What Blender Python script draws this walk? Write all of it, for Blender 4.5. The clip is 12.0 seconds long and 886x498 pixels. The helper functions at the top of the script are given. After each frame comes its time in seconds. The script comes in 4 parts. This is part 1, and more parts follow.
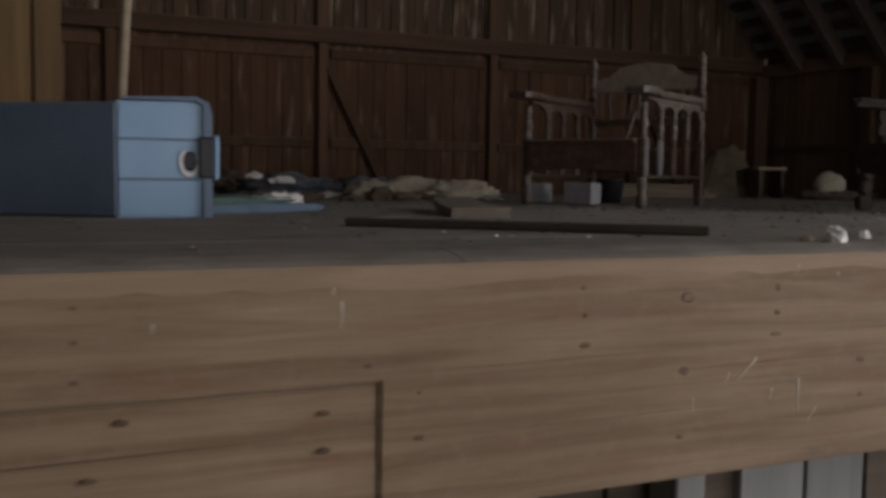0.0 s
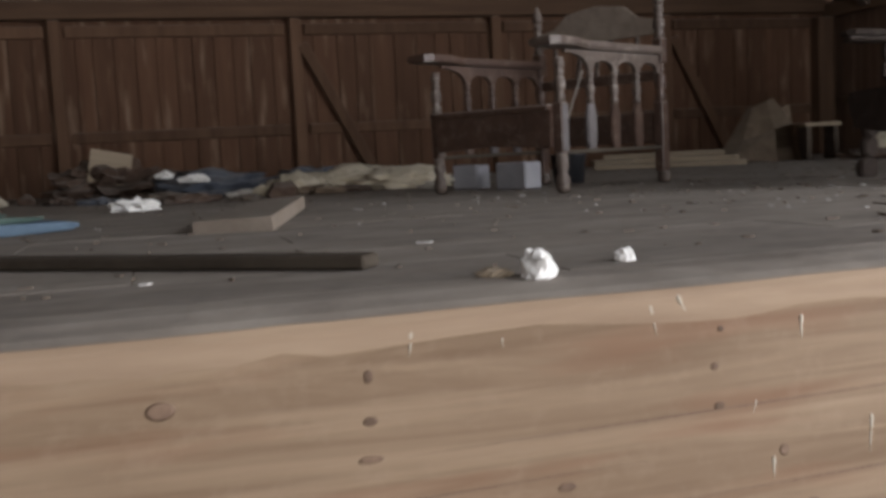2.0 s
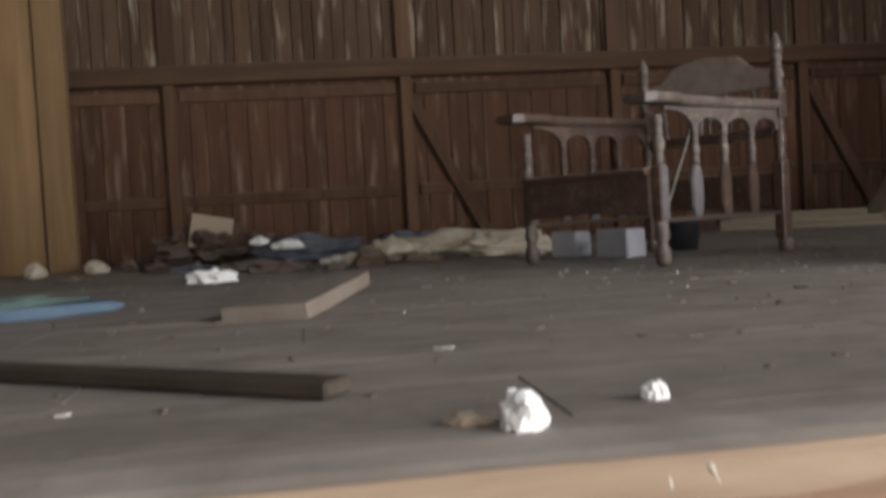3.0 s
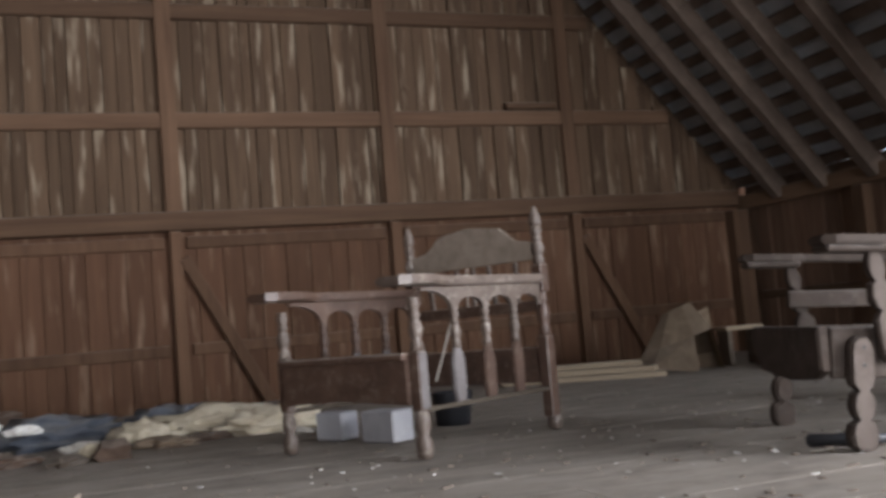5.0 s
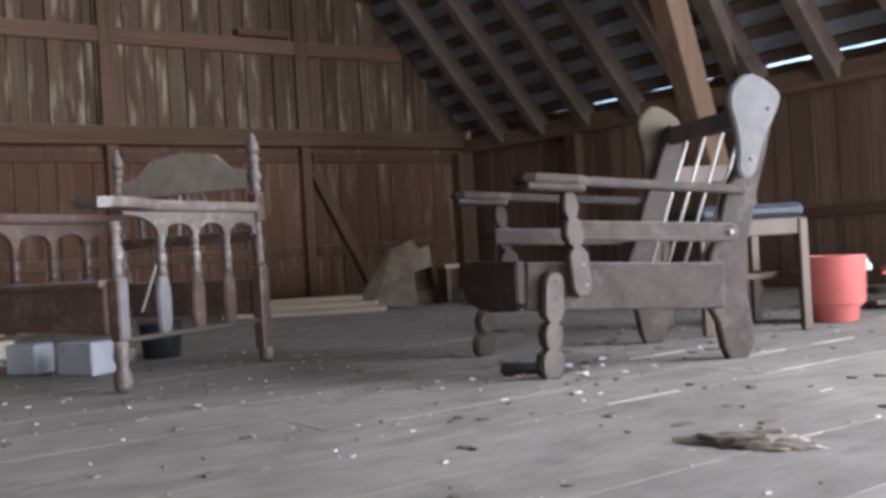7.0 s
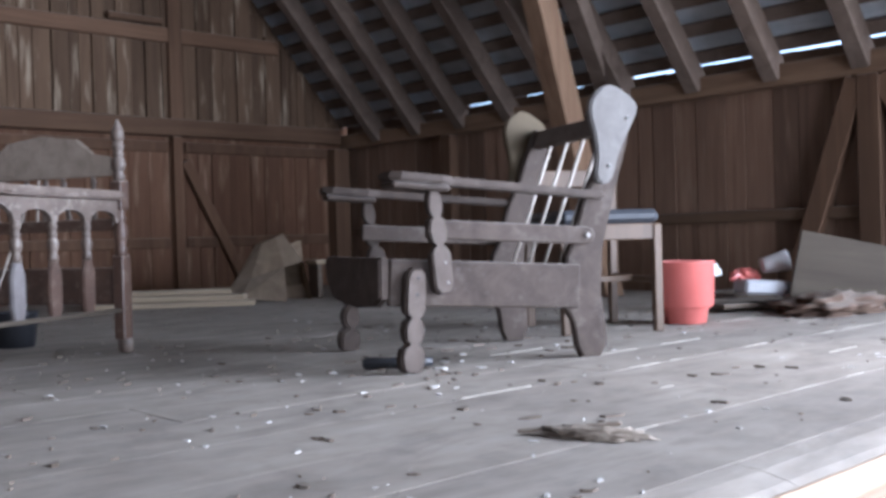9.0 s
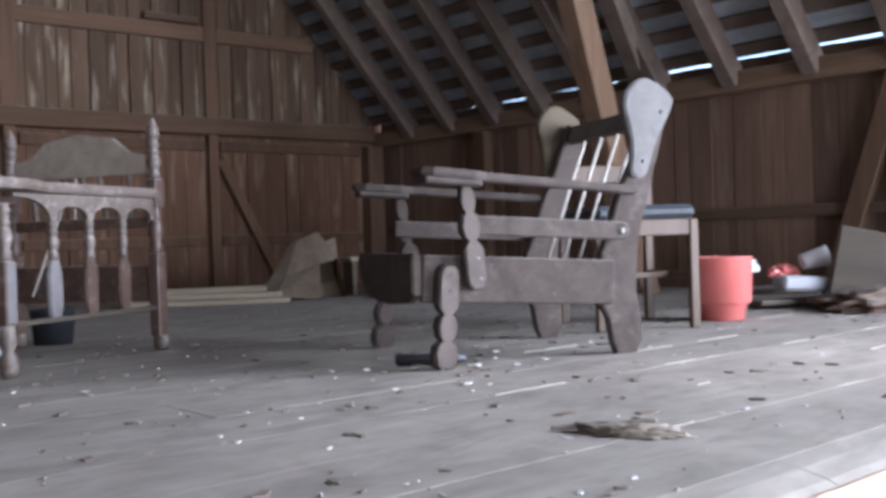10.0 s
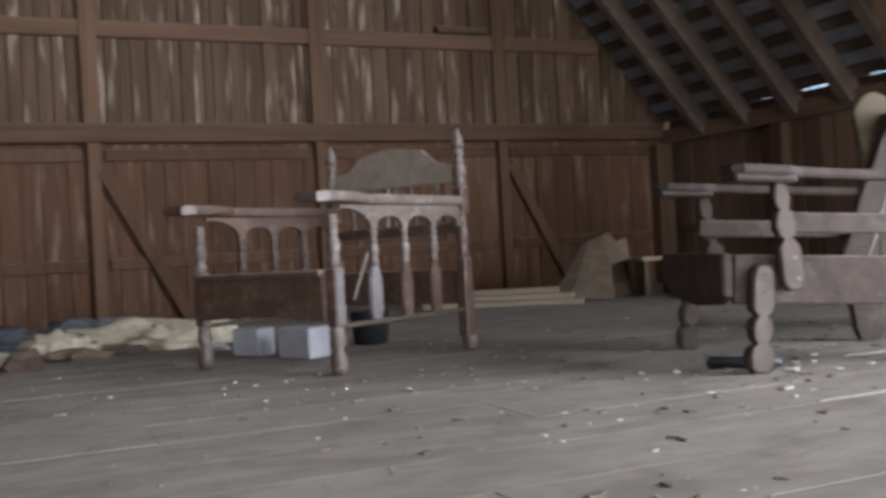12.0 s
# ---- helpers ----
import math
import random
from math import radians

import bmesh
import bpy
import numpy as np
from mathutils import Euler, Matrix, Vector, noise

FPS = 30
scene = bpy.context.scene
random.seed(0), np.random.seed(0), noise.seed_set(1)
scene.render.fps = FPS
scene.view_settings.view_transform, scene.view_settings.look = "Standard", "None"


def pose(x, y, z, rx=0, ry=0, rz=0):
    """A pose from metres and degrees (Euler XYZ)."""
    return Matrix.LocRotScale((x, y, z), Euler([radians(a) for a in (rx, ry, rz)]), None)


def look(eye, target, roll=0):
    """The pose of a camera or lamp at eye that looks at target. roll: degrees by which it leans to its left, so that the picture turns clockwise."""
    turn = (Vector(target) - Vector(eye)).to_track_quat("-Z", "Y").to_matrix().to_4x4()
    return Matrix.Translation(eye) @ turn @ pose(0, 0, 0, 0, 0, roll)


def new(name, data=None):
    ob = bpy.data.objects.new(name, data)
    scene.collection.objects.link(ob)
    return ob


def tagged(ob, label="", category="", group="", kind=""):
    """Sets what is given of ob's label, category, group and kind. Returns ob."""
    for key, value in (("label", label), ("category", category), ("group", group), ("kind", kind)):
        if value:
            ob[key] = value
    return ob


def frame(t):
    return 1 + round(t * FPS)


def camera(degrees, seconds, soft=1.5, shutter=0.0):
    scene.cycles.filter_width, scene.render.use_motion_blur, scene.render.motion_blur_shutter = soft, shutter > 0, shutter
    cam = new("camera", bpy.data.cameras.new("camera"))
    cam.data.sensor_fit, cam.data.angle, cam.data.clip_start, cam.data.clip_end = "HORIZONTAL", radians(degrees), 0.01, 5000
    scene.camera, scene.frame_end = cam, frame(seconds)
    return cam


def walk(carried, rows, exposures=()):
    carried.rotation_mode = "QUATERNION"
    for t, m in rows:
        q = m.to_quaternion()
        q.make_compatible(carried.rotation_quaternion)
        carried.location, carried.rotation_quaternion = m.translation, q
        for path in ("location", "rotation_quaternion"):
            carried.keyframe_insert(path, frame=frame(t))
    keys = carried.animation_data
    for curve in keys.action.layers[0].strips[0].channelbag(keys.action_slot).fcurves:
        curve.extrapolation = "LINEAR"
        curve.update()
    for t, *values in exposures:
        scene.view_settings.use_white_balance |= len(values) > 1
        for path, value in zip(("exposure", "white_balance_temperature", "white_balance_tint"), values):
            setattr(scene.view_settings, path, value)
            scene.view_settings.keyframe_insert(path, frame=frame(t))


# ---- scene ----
cam = camera(48.9, 12.0, soft=3.5, shutter=0.5)
PATH = [
    (0, (0.157, 0.249, 1.169), (0.974, 2.068, 1.02), 0.8),
    (0.5, (0.45, 0.355, 1.144), (1.286, 2.167, 1.006), -0.6),
    (1, (0.888, 0.447, 1.148), (1.64, 2.293, 0.987), -1.1),
    (1.5, (1.219, 0.627, 1.162), (1.89, 2.499, 0.942), -2.2),
    (2, (1.451, 0.741, 1.201), (2.012, 2.65, 1.005), -2.9),
    (2.5, (1.671, 0.873, 1.211), (2.008, 2.84, 1.08), -3.5),
    (3, (1.731, 0.999, 1.25), (2.016, 2.977, 1.175), -3.3),
    (3.2, (1.756, 1.04, 1.278), (2.057, 3.017, 1.278), -4.0),
    (4.8, (1.949, 1.194, 1.435), (2.595, 3.08, 1.593), -4.9),
    (5, (1.973, 1.198, 1.428), (2.656, 3.071, 1.589), -4.9),
    (5.5, (1.995, 1.193, 1.417), (2.868, 2.989, 1.521), -5.0),
    (6, (2.015, 1.207, 1.409), (3.018, 2.936, 1.48), -4.0),
    (6.5, (2.049, 1.228, 1.399), (3.145, 2.901, 1.42), -3.6),
    (7, (2.055, 1.213, 1.399), (3.207, 2.848, 1.395), -3.4),
    (7.5, (2.032, 1.186, 1.404), (3.242, 2.778, 1.395), -2.6),
    (9.5, (2.066, 1.159, 1.39), (3.426, 2.626, 1.368), -1.7),
    (10, (2.071, 1.167, 1.388), (3.364, 2.692, 1.366), -1.9),
    (10.5, (2.053, 1.162, 1.391), (3.273, 2.746, 1.371), -2.3),
    (11, (2.034, 1.175, 1.393), (3.125, 2.851, 1.378), -2.4),
    (11.5, (2.01, 1.181, 1.398), (2.974, 2.933, 1.389), -2.6),
    (12, (1.996, 1.18, 1.399), (2.807, 3.008, 1.402), -3.2),
]
EXPOSURE = [(0.0, -0.88, 6950, 18), (0.5, -0.32, 6850, 18), (1.0, 0.08, 6800, 17), (1.5, 0.24, 6700, 17), (2.5, 0.17, 6800, 17), (3.2, 0.66, 6900, 17),
            (5.0, 1.24, 6550, 16), (6.0, 1.38, 6230, 16), (7.5, 1.50, 5820, 15), (9.5, 1.63, 5600, 17), (10.5, 1.52, 5820, 16), (12.0, 1.30, 6220, 15)]
walk(cam, [(t, look(eye, target, roll)) for t, eye, target, roll in PATH], EXPOSURE)

# ---- light ----
H = 1.03            # the loft floor above the ground
EDGE = 1.865        # front of the loft
WALL_Y = 7.25       # gable wall
WALL_X = 6.65       # eaves wall
SLOPE, EAVE_Z, RIDGE_X = 1.15, 2.268, 2.6
LEFT_X = 2 * RIDGE_X - WALL_X
FRONT_Y = -5.0
# walls and roof are drawn at the sizes above and then set out at this scale round a fixed point
GROW, PIVOT = 1.1157, Vector((2.0, 1.2, 1.41))
SHELL = Matrix.Translation(PIVOT) @ Matrix.Scale(GROW, 4) @ Matrix.Translation(-PIVOT)
SHELL_X, SHELL_Y = 2.0 + (WALL_X - 2.0) * GROW, 1.2 + (WALL_Y - 1.2) * GROW
SHELL_LEFT = 2.0 + (LEFT_X - 2.0) * GROW

world = bpy.data.worlds.new("overcast_sky")
scene.world = world
world.use_nodes = True
wn = world.node_tree.nodes
sky = wn.new("ShaderNodeTexSky")
sky.sky_type = "NISHITA"
sky.sun_disc = False
sky.sun_elevation, sky.sun_rotation = radians(38), radians(125)
wn["Background"].inputs["Strength"].default_value = 0.15
world.node_tree.links.new(sky.outputs["Color"], wn["Background"].inputs["Color"])

sun_data = bpy.data.lights.new("sun", "SUN")
sun_data.energy, sun_data.angle, sun_data.color = 1.0, radians(12), (1.0, 0.96, 0.9)
sun = new("sun", sun_data)
sun.matrix_world = look((14, -6, 12), (3.0, 1.0, 0.5))

gate_data = bpy.data.lights.new("gate_daylight", "AREA")
gate_data.shape, gate_data.size, gate_data.size_y, gate_data.energy = "RECTANGLE", 4.65, 4.2, 530
gate_data.color = (0.88, 0.95, 1.0)
gate_light = new("gate_daylight", gate_data)
gate_light.matrix_world = look((7.12, -1.2, 2.18), (2.0, 1.2, 1.1))

# added fill from the front; the opening it stands in is assumed
fill_data = bpy.data.lights.new("front_fill", "AREA")
fill_data.shape, fill_data.size, fill_data.size_y, fill_data.energy = "RECTANGLE", 3.3, 2.2, 215
fill_data.color = (0.92, 0.97, 1.0)
fill_light = new("front_fill", fill_data)
fill_light.matrix_world = look((2.75, -5.68, 1.15), (2.75, 5.0, 1.3))


# ---- materials ----
def material(name):
    m = bpy.data.materials.new(name)
    m.use_nodes = True
    return m, m.node_tree.nodes, m.node_tree.links, m.node_tree.nodes["Principled BSDF"]


def mixer(nodes, links, fac, a, b, blend="MIX"):
    n = nodes.new("ShaderNodeMix")
    n.data_type, n.blend_type = "RGBA", blend
    for value, socket in ((fac, n.inputs[0]), (a, n.inputs[6]), (b, n.inputs[7])):
        if hasattr(value, "links"):
            links.new(value, socket)
        elif isinstance(value, tuple):
            socket.default_value = (*value, 1)
        else:
            socket.default_value = value
    return n.outputs[2]


def ramp(nodes, links, fac, lo, hi):
    n = nodes.new("ShaderNodeMapRange")
    n.inputs[1].default_value, n.inputs[2].default_value = lo, hi
    links.new(fac, n.inputs[0])
    return n.outputs[0]


def surface(name, dark, light, stretch=(1, 1, 1), scale=12.0, rough=0.8, dust=0.0, dust_colour=(0.30, 0.28, 0.25),
            streak=None, streak_amount=0.0, spots=None, spot_amount=0.3, spot_scale=26.0, vary=0.25, bump=0.3, metal=0.0, shift=True):
    """Grain stretched along an axis, broad stains, dust that settles on what faces up, and a shade that differs piece by piece."""
    m, nodes, links, bsdf = material(name)
    co = nodes.new("ShaderNodeTexCoord")
    info = nodes.new("ShaderNodeObjectInfo")
    move = nodes.new("ShaderNodeVectorMath")
    move.operation = "MULTIPLY_ADD"
    scl = nodes.new("ShaderNodeCombineXYZ")
    for i in range(3):
        links.new(info.outputs["Random"], scl.inputs[i])
    links.new(scl.outputs[0], move.inputs[0])
    move.inputs[1].default_value = (7.3, 5.1, 9.7) if shift else (0, 0, 0)
    links.new(co.outputs["Object"], move.inputs[2])
    mp = nodes.new("ShaderNodeMapping")
    mp.inputs["Scale"].default_value = stretch
    links.new(move.outputs[0], mp.inputs[0])

    def tex(vector, sc, detail=5, roughness=0.6, distortion=0.0):
        n = nodes.new("ShaderNodeTexNoise")
        n.inputs["Scale"].default_value, n.inputs["Detail"].default_value = sc, detail
        n.inputs["Roughness"].default_value, n.inputs["Distortion"].default_value = roughness, distortion
        links.new(vector, n.inputs["Vector"])
        return n.outputs["Fac"]

    grain = tex(mp.outputs[0], scale, 6, 0.65, 0.6)
    stain = tex(move.outputs[0], 1.7, 4)
    colour = mixer(nodes, links, ramp(nodes, links, grain, 0.3, 0.7), dark, light)
    broad = ramp(nodes, links, stain, 0.3, 0.72)
    colour = mixer(nodes, links, broad, colour, mixer(nodes, links, 0.55, colour, dark))
    if vary:
        hv = nodes.new("ShaderNodeHueSaturation")
        links.new(colour, hv.inputs["Color"])
        val = nodes.new("ShaderNodeMapRange")
        val.inputs[3].default_value, val.inputs[4].default_value = 1 - vary, 1 + vary
        links.new(info.outputs["Random"], val.inputs[0])
        links.new(val.outputs[0], hv.inputs["Value"])
        colour = hv.outputs["Color"]
    if streak:
        wide = nodes.new("ShaderNodeMapping")
        wide.inputs["Scale"].default_value = tuple(0.28 if s < 0.5 else 2.0 for s in stretch)
        links.new(move.outputs[0], wide.inputs[0])
        st = ramp(nodes, links, tex(wide.outputs[0], 9.0, 3, 0.5), 0.56, 0.72)
        amount = nodes.new("ShaderNodeMath")
        amount.operation = "MULTIPLY"
        amount.inputs[1].default_value = streak_amount
        links.new(st, amount.inputs[0])
        colour = mixer(nodes, links, amount.outputs[0], colour, streak)
    if spots:
        sp = ramp(nodes, links, tex(move.outputs[0], spot_scale, 5, 0.72), 0.53, 0.70)
        amount = nodes.new("ShaderNodeMath")
        amount.operation = "MULTIPLY"
        amount.inputs[1].default_value = spot_amount
        links.new(sp, amount.inputs[0])
        colour = mixer(nodes, links, amount.outputs[0], colour, spots)
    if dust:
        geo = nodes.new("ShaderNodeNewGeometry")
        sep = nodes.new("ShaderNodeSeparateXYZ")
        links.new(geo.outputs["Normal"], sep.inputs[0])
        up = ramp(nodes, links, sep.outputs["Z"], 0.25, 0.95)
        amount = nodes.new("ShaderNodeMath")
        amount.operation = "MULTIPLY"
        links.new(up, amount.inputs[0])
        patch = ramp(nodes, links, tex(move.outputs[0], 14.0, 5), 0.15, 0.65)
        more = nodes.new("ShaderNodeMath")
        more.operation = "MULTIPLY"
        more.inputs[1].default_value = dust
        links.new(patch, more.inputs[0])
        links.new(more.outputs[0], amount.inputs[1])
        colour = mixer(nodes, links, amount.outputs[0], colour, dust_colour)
    links.new(colour, bsdf.inputs["Base Color"])
    bsdf.inputs["Roughness"].default_value, bsdf.inputs["Metallic"].default_value = rough, metal
    if rough >= 0.7:
        bsdf.inputs["Specular IOR Level"].default_value = 0.2
    if bump:
        b = nodes.new("ShaderNodeBump")
        b.inputs["Strength"].default_value, b.inputs["Distance"].default_value = bump, 0.004
        links.new(grain, b.inputs["Height"])
        links.new(b.outputs[0], bsdf.inputs["Normal"])
    return m


VERT, ALONG_X, ALONG_Y = (1, 1, 0.05), (0.05, 1, 1), (1, 0.05, 1)
PALE = (0.36, 0.29, 0.21)
board_upper = surface("weathered_gable_boards", (0.074, 0.045, 0.028), (0.136, 0.087, 0.054), VERT, 24, 0.85, streak=PALE, streak_amount=0.75, vary=0.22)
board_lower = surface("brown_gable_boards", (0.082, 0.041, 0.024), (0.136, 0.072, 0.043), VERT, 24, 0.85, streak=(0.30, 0.21, 0.145), streak_amount=0.5, vary=0.16)
board_side = surface("dark_side_boards", (0.105, 0.062, 0.042), (0.20, 0.125, 0.084), VERT, 24, 0.85, streak=(0.24, 0.17, 0.12), streak_amount=0.4, vary=0.3)
frame_low = surface("frame_timber_stained", (0.078, 0.042, 0.025), (0.150, 0.086, 0.053), VERT, 16, 0.85, dust=0.5)
frame_vert = surface("frame_timber_upright", (0.078, 0.044, 0.027), (0.150, 0.089, 0.055), VERT, 16, 0.85, dust=0.5)
frame_x = surface("frame_timber_lengthwise", (0.078, 0.044, 0.027), (0.150, 0.089, 0.055), ALONG_X, 16, 0.85, dust=0.6)
frame_y = surface("frame_timber_side", (0.09, 0.054, 0.034), (0.18, 0.115, 0.072), ALONG_Y, 16, 0.85, dust=0.5)
rafter_wood = surface("rafter_timber", (0.100, 0.073, 0.057), (0.190, 0.142, 0.112), (1, 1, 1), 9, 0.85)
strut_wood = surface("sawn_strut_timber", (0.115, 0.066, 0.040), (0.25, 0.158, 0.100), VERT, 14, 0.75, vary=0)
honey_wood = surface("honey_boards", (0.165, 0.100, 0.047), (0.27, 0.17, 0.085), VERT, 14, 0.7, vary=0.1)
floor_wood = surface("dusty_floor_boards", (0.140, 0.116, 0.094), (0.345, 0.300, 0.254), (0.35, 1, 1), 9, 0.9, spots=(0.12, 0.10, 0.085), spot_amount=0.62, spot_scale=6.5, vary=0.05, dust=0.30, dust_colour=(0.34, 0.315, 0.285), shift=False, bump=0.5)
beam_wood = surface("planed_pine_beam", (0.168, 0.108, 0.066), (0.36, 0.264, 0.178), (0.05, 1, 1), 26, 0.7, streak=(0.20, 0.105, 0.062), streak_amount=0.55, spots=(0.40, 0.31, 0.23), spot_amount=0.12, vary=0.06, bump=0.2)
edge_wood = surface("worn_pine_edge", (0.245, 0.168, 0.113), (0.39, 0.288, 0.198), (0.08, 1, 1), 22, 0.75, vary=0.05)
knot_wood = surface("dark_knot", (0.095, 0.060, 0.042), (0.21, 0.140, 0.096), (1, 1, 1), 30, 0.7, vary=0.3)
earth = surface("trodden_earth", (0.10, 0.08, 0.06), (0.19, 0.155, 0.12), (1, 1, 1), 8, 0.95, spots=(0.25, 0.22, 0.17), vary=0)
tile_blue = surface("slate_tiles_underside", (0.33, 0.36, 0.385), (0.53, 0.565, 0.60), (1, 1, 1), 7, 0.7, vary=0.2)
lime_panel = surface("limewashed_boards", (0.22, 0.22, 0.21), (0.36, 0.36, 0.345), VERT, 10, 0.85, vary=0.2)
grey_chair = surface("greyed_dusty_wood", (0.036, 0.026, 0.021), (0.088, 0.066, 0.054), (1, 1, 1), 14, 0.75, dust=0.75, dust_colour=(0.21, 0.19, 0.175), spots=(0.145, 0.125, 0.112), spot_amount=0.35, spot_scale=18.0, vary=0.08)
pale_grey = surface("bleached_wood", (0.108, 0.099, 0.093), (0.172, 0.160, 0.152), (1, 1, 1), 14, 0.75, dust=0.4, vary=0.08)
face_wood = surface("dusty_facet_and_lit_rail", (0.085, 0.066, 0.056), (0.150, 0.122, 0.106), (1, 1, 1), 16, 0.75, vary=0.05)
tan_wood = surface("varnished_tan_wood", (0.078, 0.058, 0.035), (0.125, 0.097, 0.061), (1, 1, 1), 14, 0.7, dust=0.05, vary=0.05)
rod_pale = surface("pale_wood_rod", (0.33, 0.29, 0.25), (0.46, 0.41, 0.36), (1, 1, 0.2), 20, 0.6, vary=0.05)
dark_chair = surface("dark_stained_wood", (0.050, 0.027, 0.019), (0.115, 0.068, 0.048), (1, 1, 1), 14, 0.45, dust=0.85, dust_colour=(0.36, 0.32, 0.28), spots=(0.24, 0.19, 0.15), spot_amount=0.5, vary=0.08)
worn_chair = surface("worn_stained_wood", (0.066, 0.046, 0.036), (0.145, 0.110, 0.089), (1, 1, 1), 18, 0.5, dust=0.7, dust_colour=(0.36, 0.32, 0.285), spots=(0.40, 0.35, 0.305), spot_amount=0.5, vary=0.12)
stool_wood = surface("teak_chair_frame", (0.066, 0.038, 0.022), (0.125, 0.076, 0.044), VERT, 14, 0.5, vary=0.05)
dark_vinyl = surface("dark_blue_grey_vinyl", (0.022, 0.024, 0.03), (0.045, 0.05, 0.06), (1, 1, 1), 30, 0.55, dust=0.06, dust_colour=(0.2, 0.2, 0.2), vary=0)
red_plastic = surface("red_plastic", (0.47, 0.115, 0.100), (0.56, 0.155, 0.135), (1, 1, 1), 4, 0.22, vary=0, bump=0.03, dust=0.3)
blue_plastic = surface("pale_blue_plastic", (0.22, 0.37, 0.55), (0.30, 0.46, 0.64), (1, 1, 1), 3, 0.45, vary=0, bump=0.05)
# darker copy of the bin's blue, with shade put into the colour
shaded_plastic = surface("shaded_blue_plastic", (0.11, 0.16, 0.23), (0.16, 0.22, 0.30), (1, 1, 1), 4, 0.5, vary=0, bump=0.05, dust=0.4)
black_plastic = surface("black_plastic", (0.012, 0.013, 0.016), (0.03, 0.03, 0.035), (1, 1, 1), 8, 0.5, vary=0)
white_plastic = surface("white_plastic", (0.62, 0.62, 0.62), (0.76, 0.76, 0.76), (1, 1, 1), 6, 0.4, vary=0.05, bump=0.03)
grey_box = surface("grey_carton", (0.34, 0.34, 0.36), (0.48, 0.48, 0.50), (1, 1, 1), 8, 0.8, vary=0.1)
# pale tone: painted light on some slats, bare wood on the worn leg face
lit_worn_grey = surface("pale_lit_worn_wood", (0.10, 0.088, 0.086), (0.165, 0.150, 0.148), (1, 1, 1), 14, 0.85, vary=0.1)
mat_blue = surface("dull_blue_foam", (0.085, 0.13, 0.18), (0.14, 0.205, 0.27), (1, 1, 1), 10, 0.8, vary=0)
chaff_dust = surface("straw_chaff", (0.19, 0.17, 0.145), (0.34, 0.31, 0.265), (1, 1, 1), 60, 0.9, vary=0)
dropping = surface("dried_droppings", (0.36, 0.31, 0.24), (0.56, 0.51, 0.43), (1, 1, 1), 90, 0.85, vary=0)
pale_fleck = surface("pale_dusty_flakes", (0.34, 0.325, 0.30), (0.55, 0.53, 0.50), (1, 1, 1), 60, 0.85, vary=0)
crest_dust = surface("dust_coated_wood", (0.20, 0.16, 0.125), (0.33, 0.275, 0.225), (1, 1, 1), 16, 0.85, vary=0)
tray_grey = surface("dull_grey_plastic", (0.24, 0.24, 0.25), (0.33, 0.33, 0.34), (1, 1, 1), 8, 0.6, vary=0)
panel_brown = surface("dull_brown_panel", (0.045, 0.035, 0.026), (0.085, 0.069, 0.052), (0.1, 1, 1), 12, 0.8, vary=0)
white_paper = surface("white_paper", (0.66, 0.65, 0.62), (0.82, 0.81, 0.78), (1, 1, 1), 20, 0.85, vary=0.08)
cream_foam = surface("yellowed_foam", (0.42, 0.36, 0.26), (0.68, 0.62, 0.50), (1, 1, 1), 9, 0.95, spots=(0.2, 0.16, 0.1), vary=0.15)
white_foam = surface("pale_foam", (0.55, 0.52, 0.46), (0.74, 0.71, 0.65), (1, 1, 1), 12, 0.95, vary=0.1)
blue_cloth = surface("dusty_blue_cloth", (0.055, 0.065, 0.085), (0.13, 0.14, 0.16), (1, 1, 1), 12, 0.95, dust=0.45, vary=0.1)
brown_cloth = surface("brown_sacking", (0.06, 0.038, 0.028), (0.13, 0.088, 0.065), (1, 1, 1), 20, 0.95, dust=0.4, vary=0.1)
tarp_brown = surface("dusty_brown_cardboard", (0.16, 0.115, 0.078), (0.28, 0.215, 0.155), (1, 1, 1), 10, 0.9, dust=0.3, vary=0.1)
old_plank = surface("old_sawn_plank", (0.22, 0.170, 0.118), (0.37, 0.30, 0.215), (0.08, 1, 1), 14, 0.85, dust=0.4, vary=0.2)
dark_plank = surface("dark_old_plank", (0.085, 0.065, 0.05), (0.17, 0.135, 0.105), (0.06, 1, 1), 14, 0.85, dust=0.35, vary=0.1)
bark_slab = surface("grey_wood_slab", (0.17, 0.135, 0.105), (0.29, 0.245, 0.20), (1, 0.1, 1), 14, 0.85, dust=0.4, vary=0)
green_mat = surface("faded_green_foam", (0.075, 0.12, 0.105), (0.13, 0.19, 0.165), (1, 1, 1), 10, 0.9, vary=0.1)
rag_grey = surface("dusty_straw_rag", (0.15, 0.118, 0.09), (0.34, 0.29, 0.24), (1, 1, 1), 34, 0.95, vary=0)
screw_metal = surface("dull_screw", (0.16, 0.15, 0.14), (0.28, 0.26, 0.24), (1, 1, 1), 10, 0.55, metal=0.6, vary=0)


# ---- mesh helpers ----
def add_box(bm, x0, x1, y0, y1, z0, z1, bevel=0.0, m=None):
    vs = [bm.verts.new((x, y, z)) for x in (x0, x1) for y in (y0, y1) for z in (z0, z1)]
    fs = [bm.faces.new([vs[i] for i in f]) for f in ((0, 1, 3, 2), (4, 6, 7, 5), (0, 4, 5, 1), (2, 3, 7, 6), (0, 2, 6, 4), (1, 5, 7, 3))]
    if m:
        bmesh.ops.transform(bm, matrix=m, verts=vs)
    if bevel:
        es = list({e for f in fs for e in f.edges})
        bmesh.ops.bevel(bm, geom=es, offset=bevel, segments=1, affect="EDGES", clamp_overlap=True)
    return bm


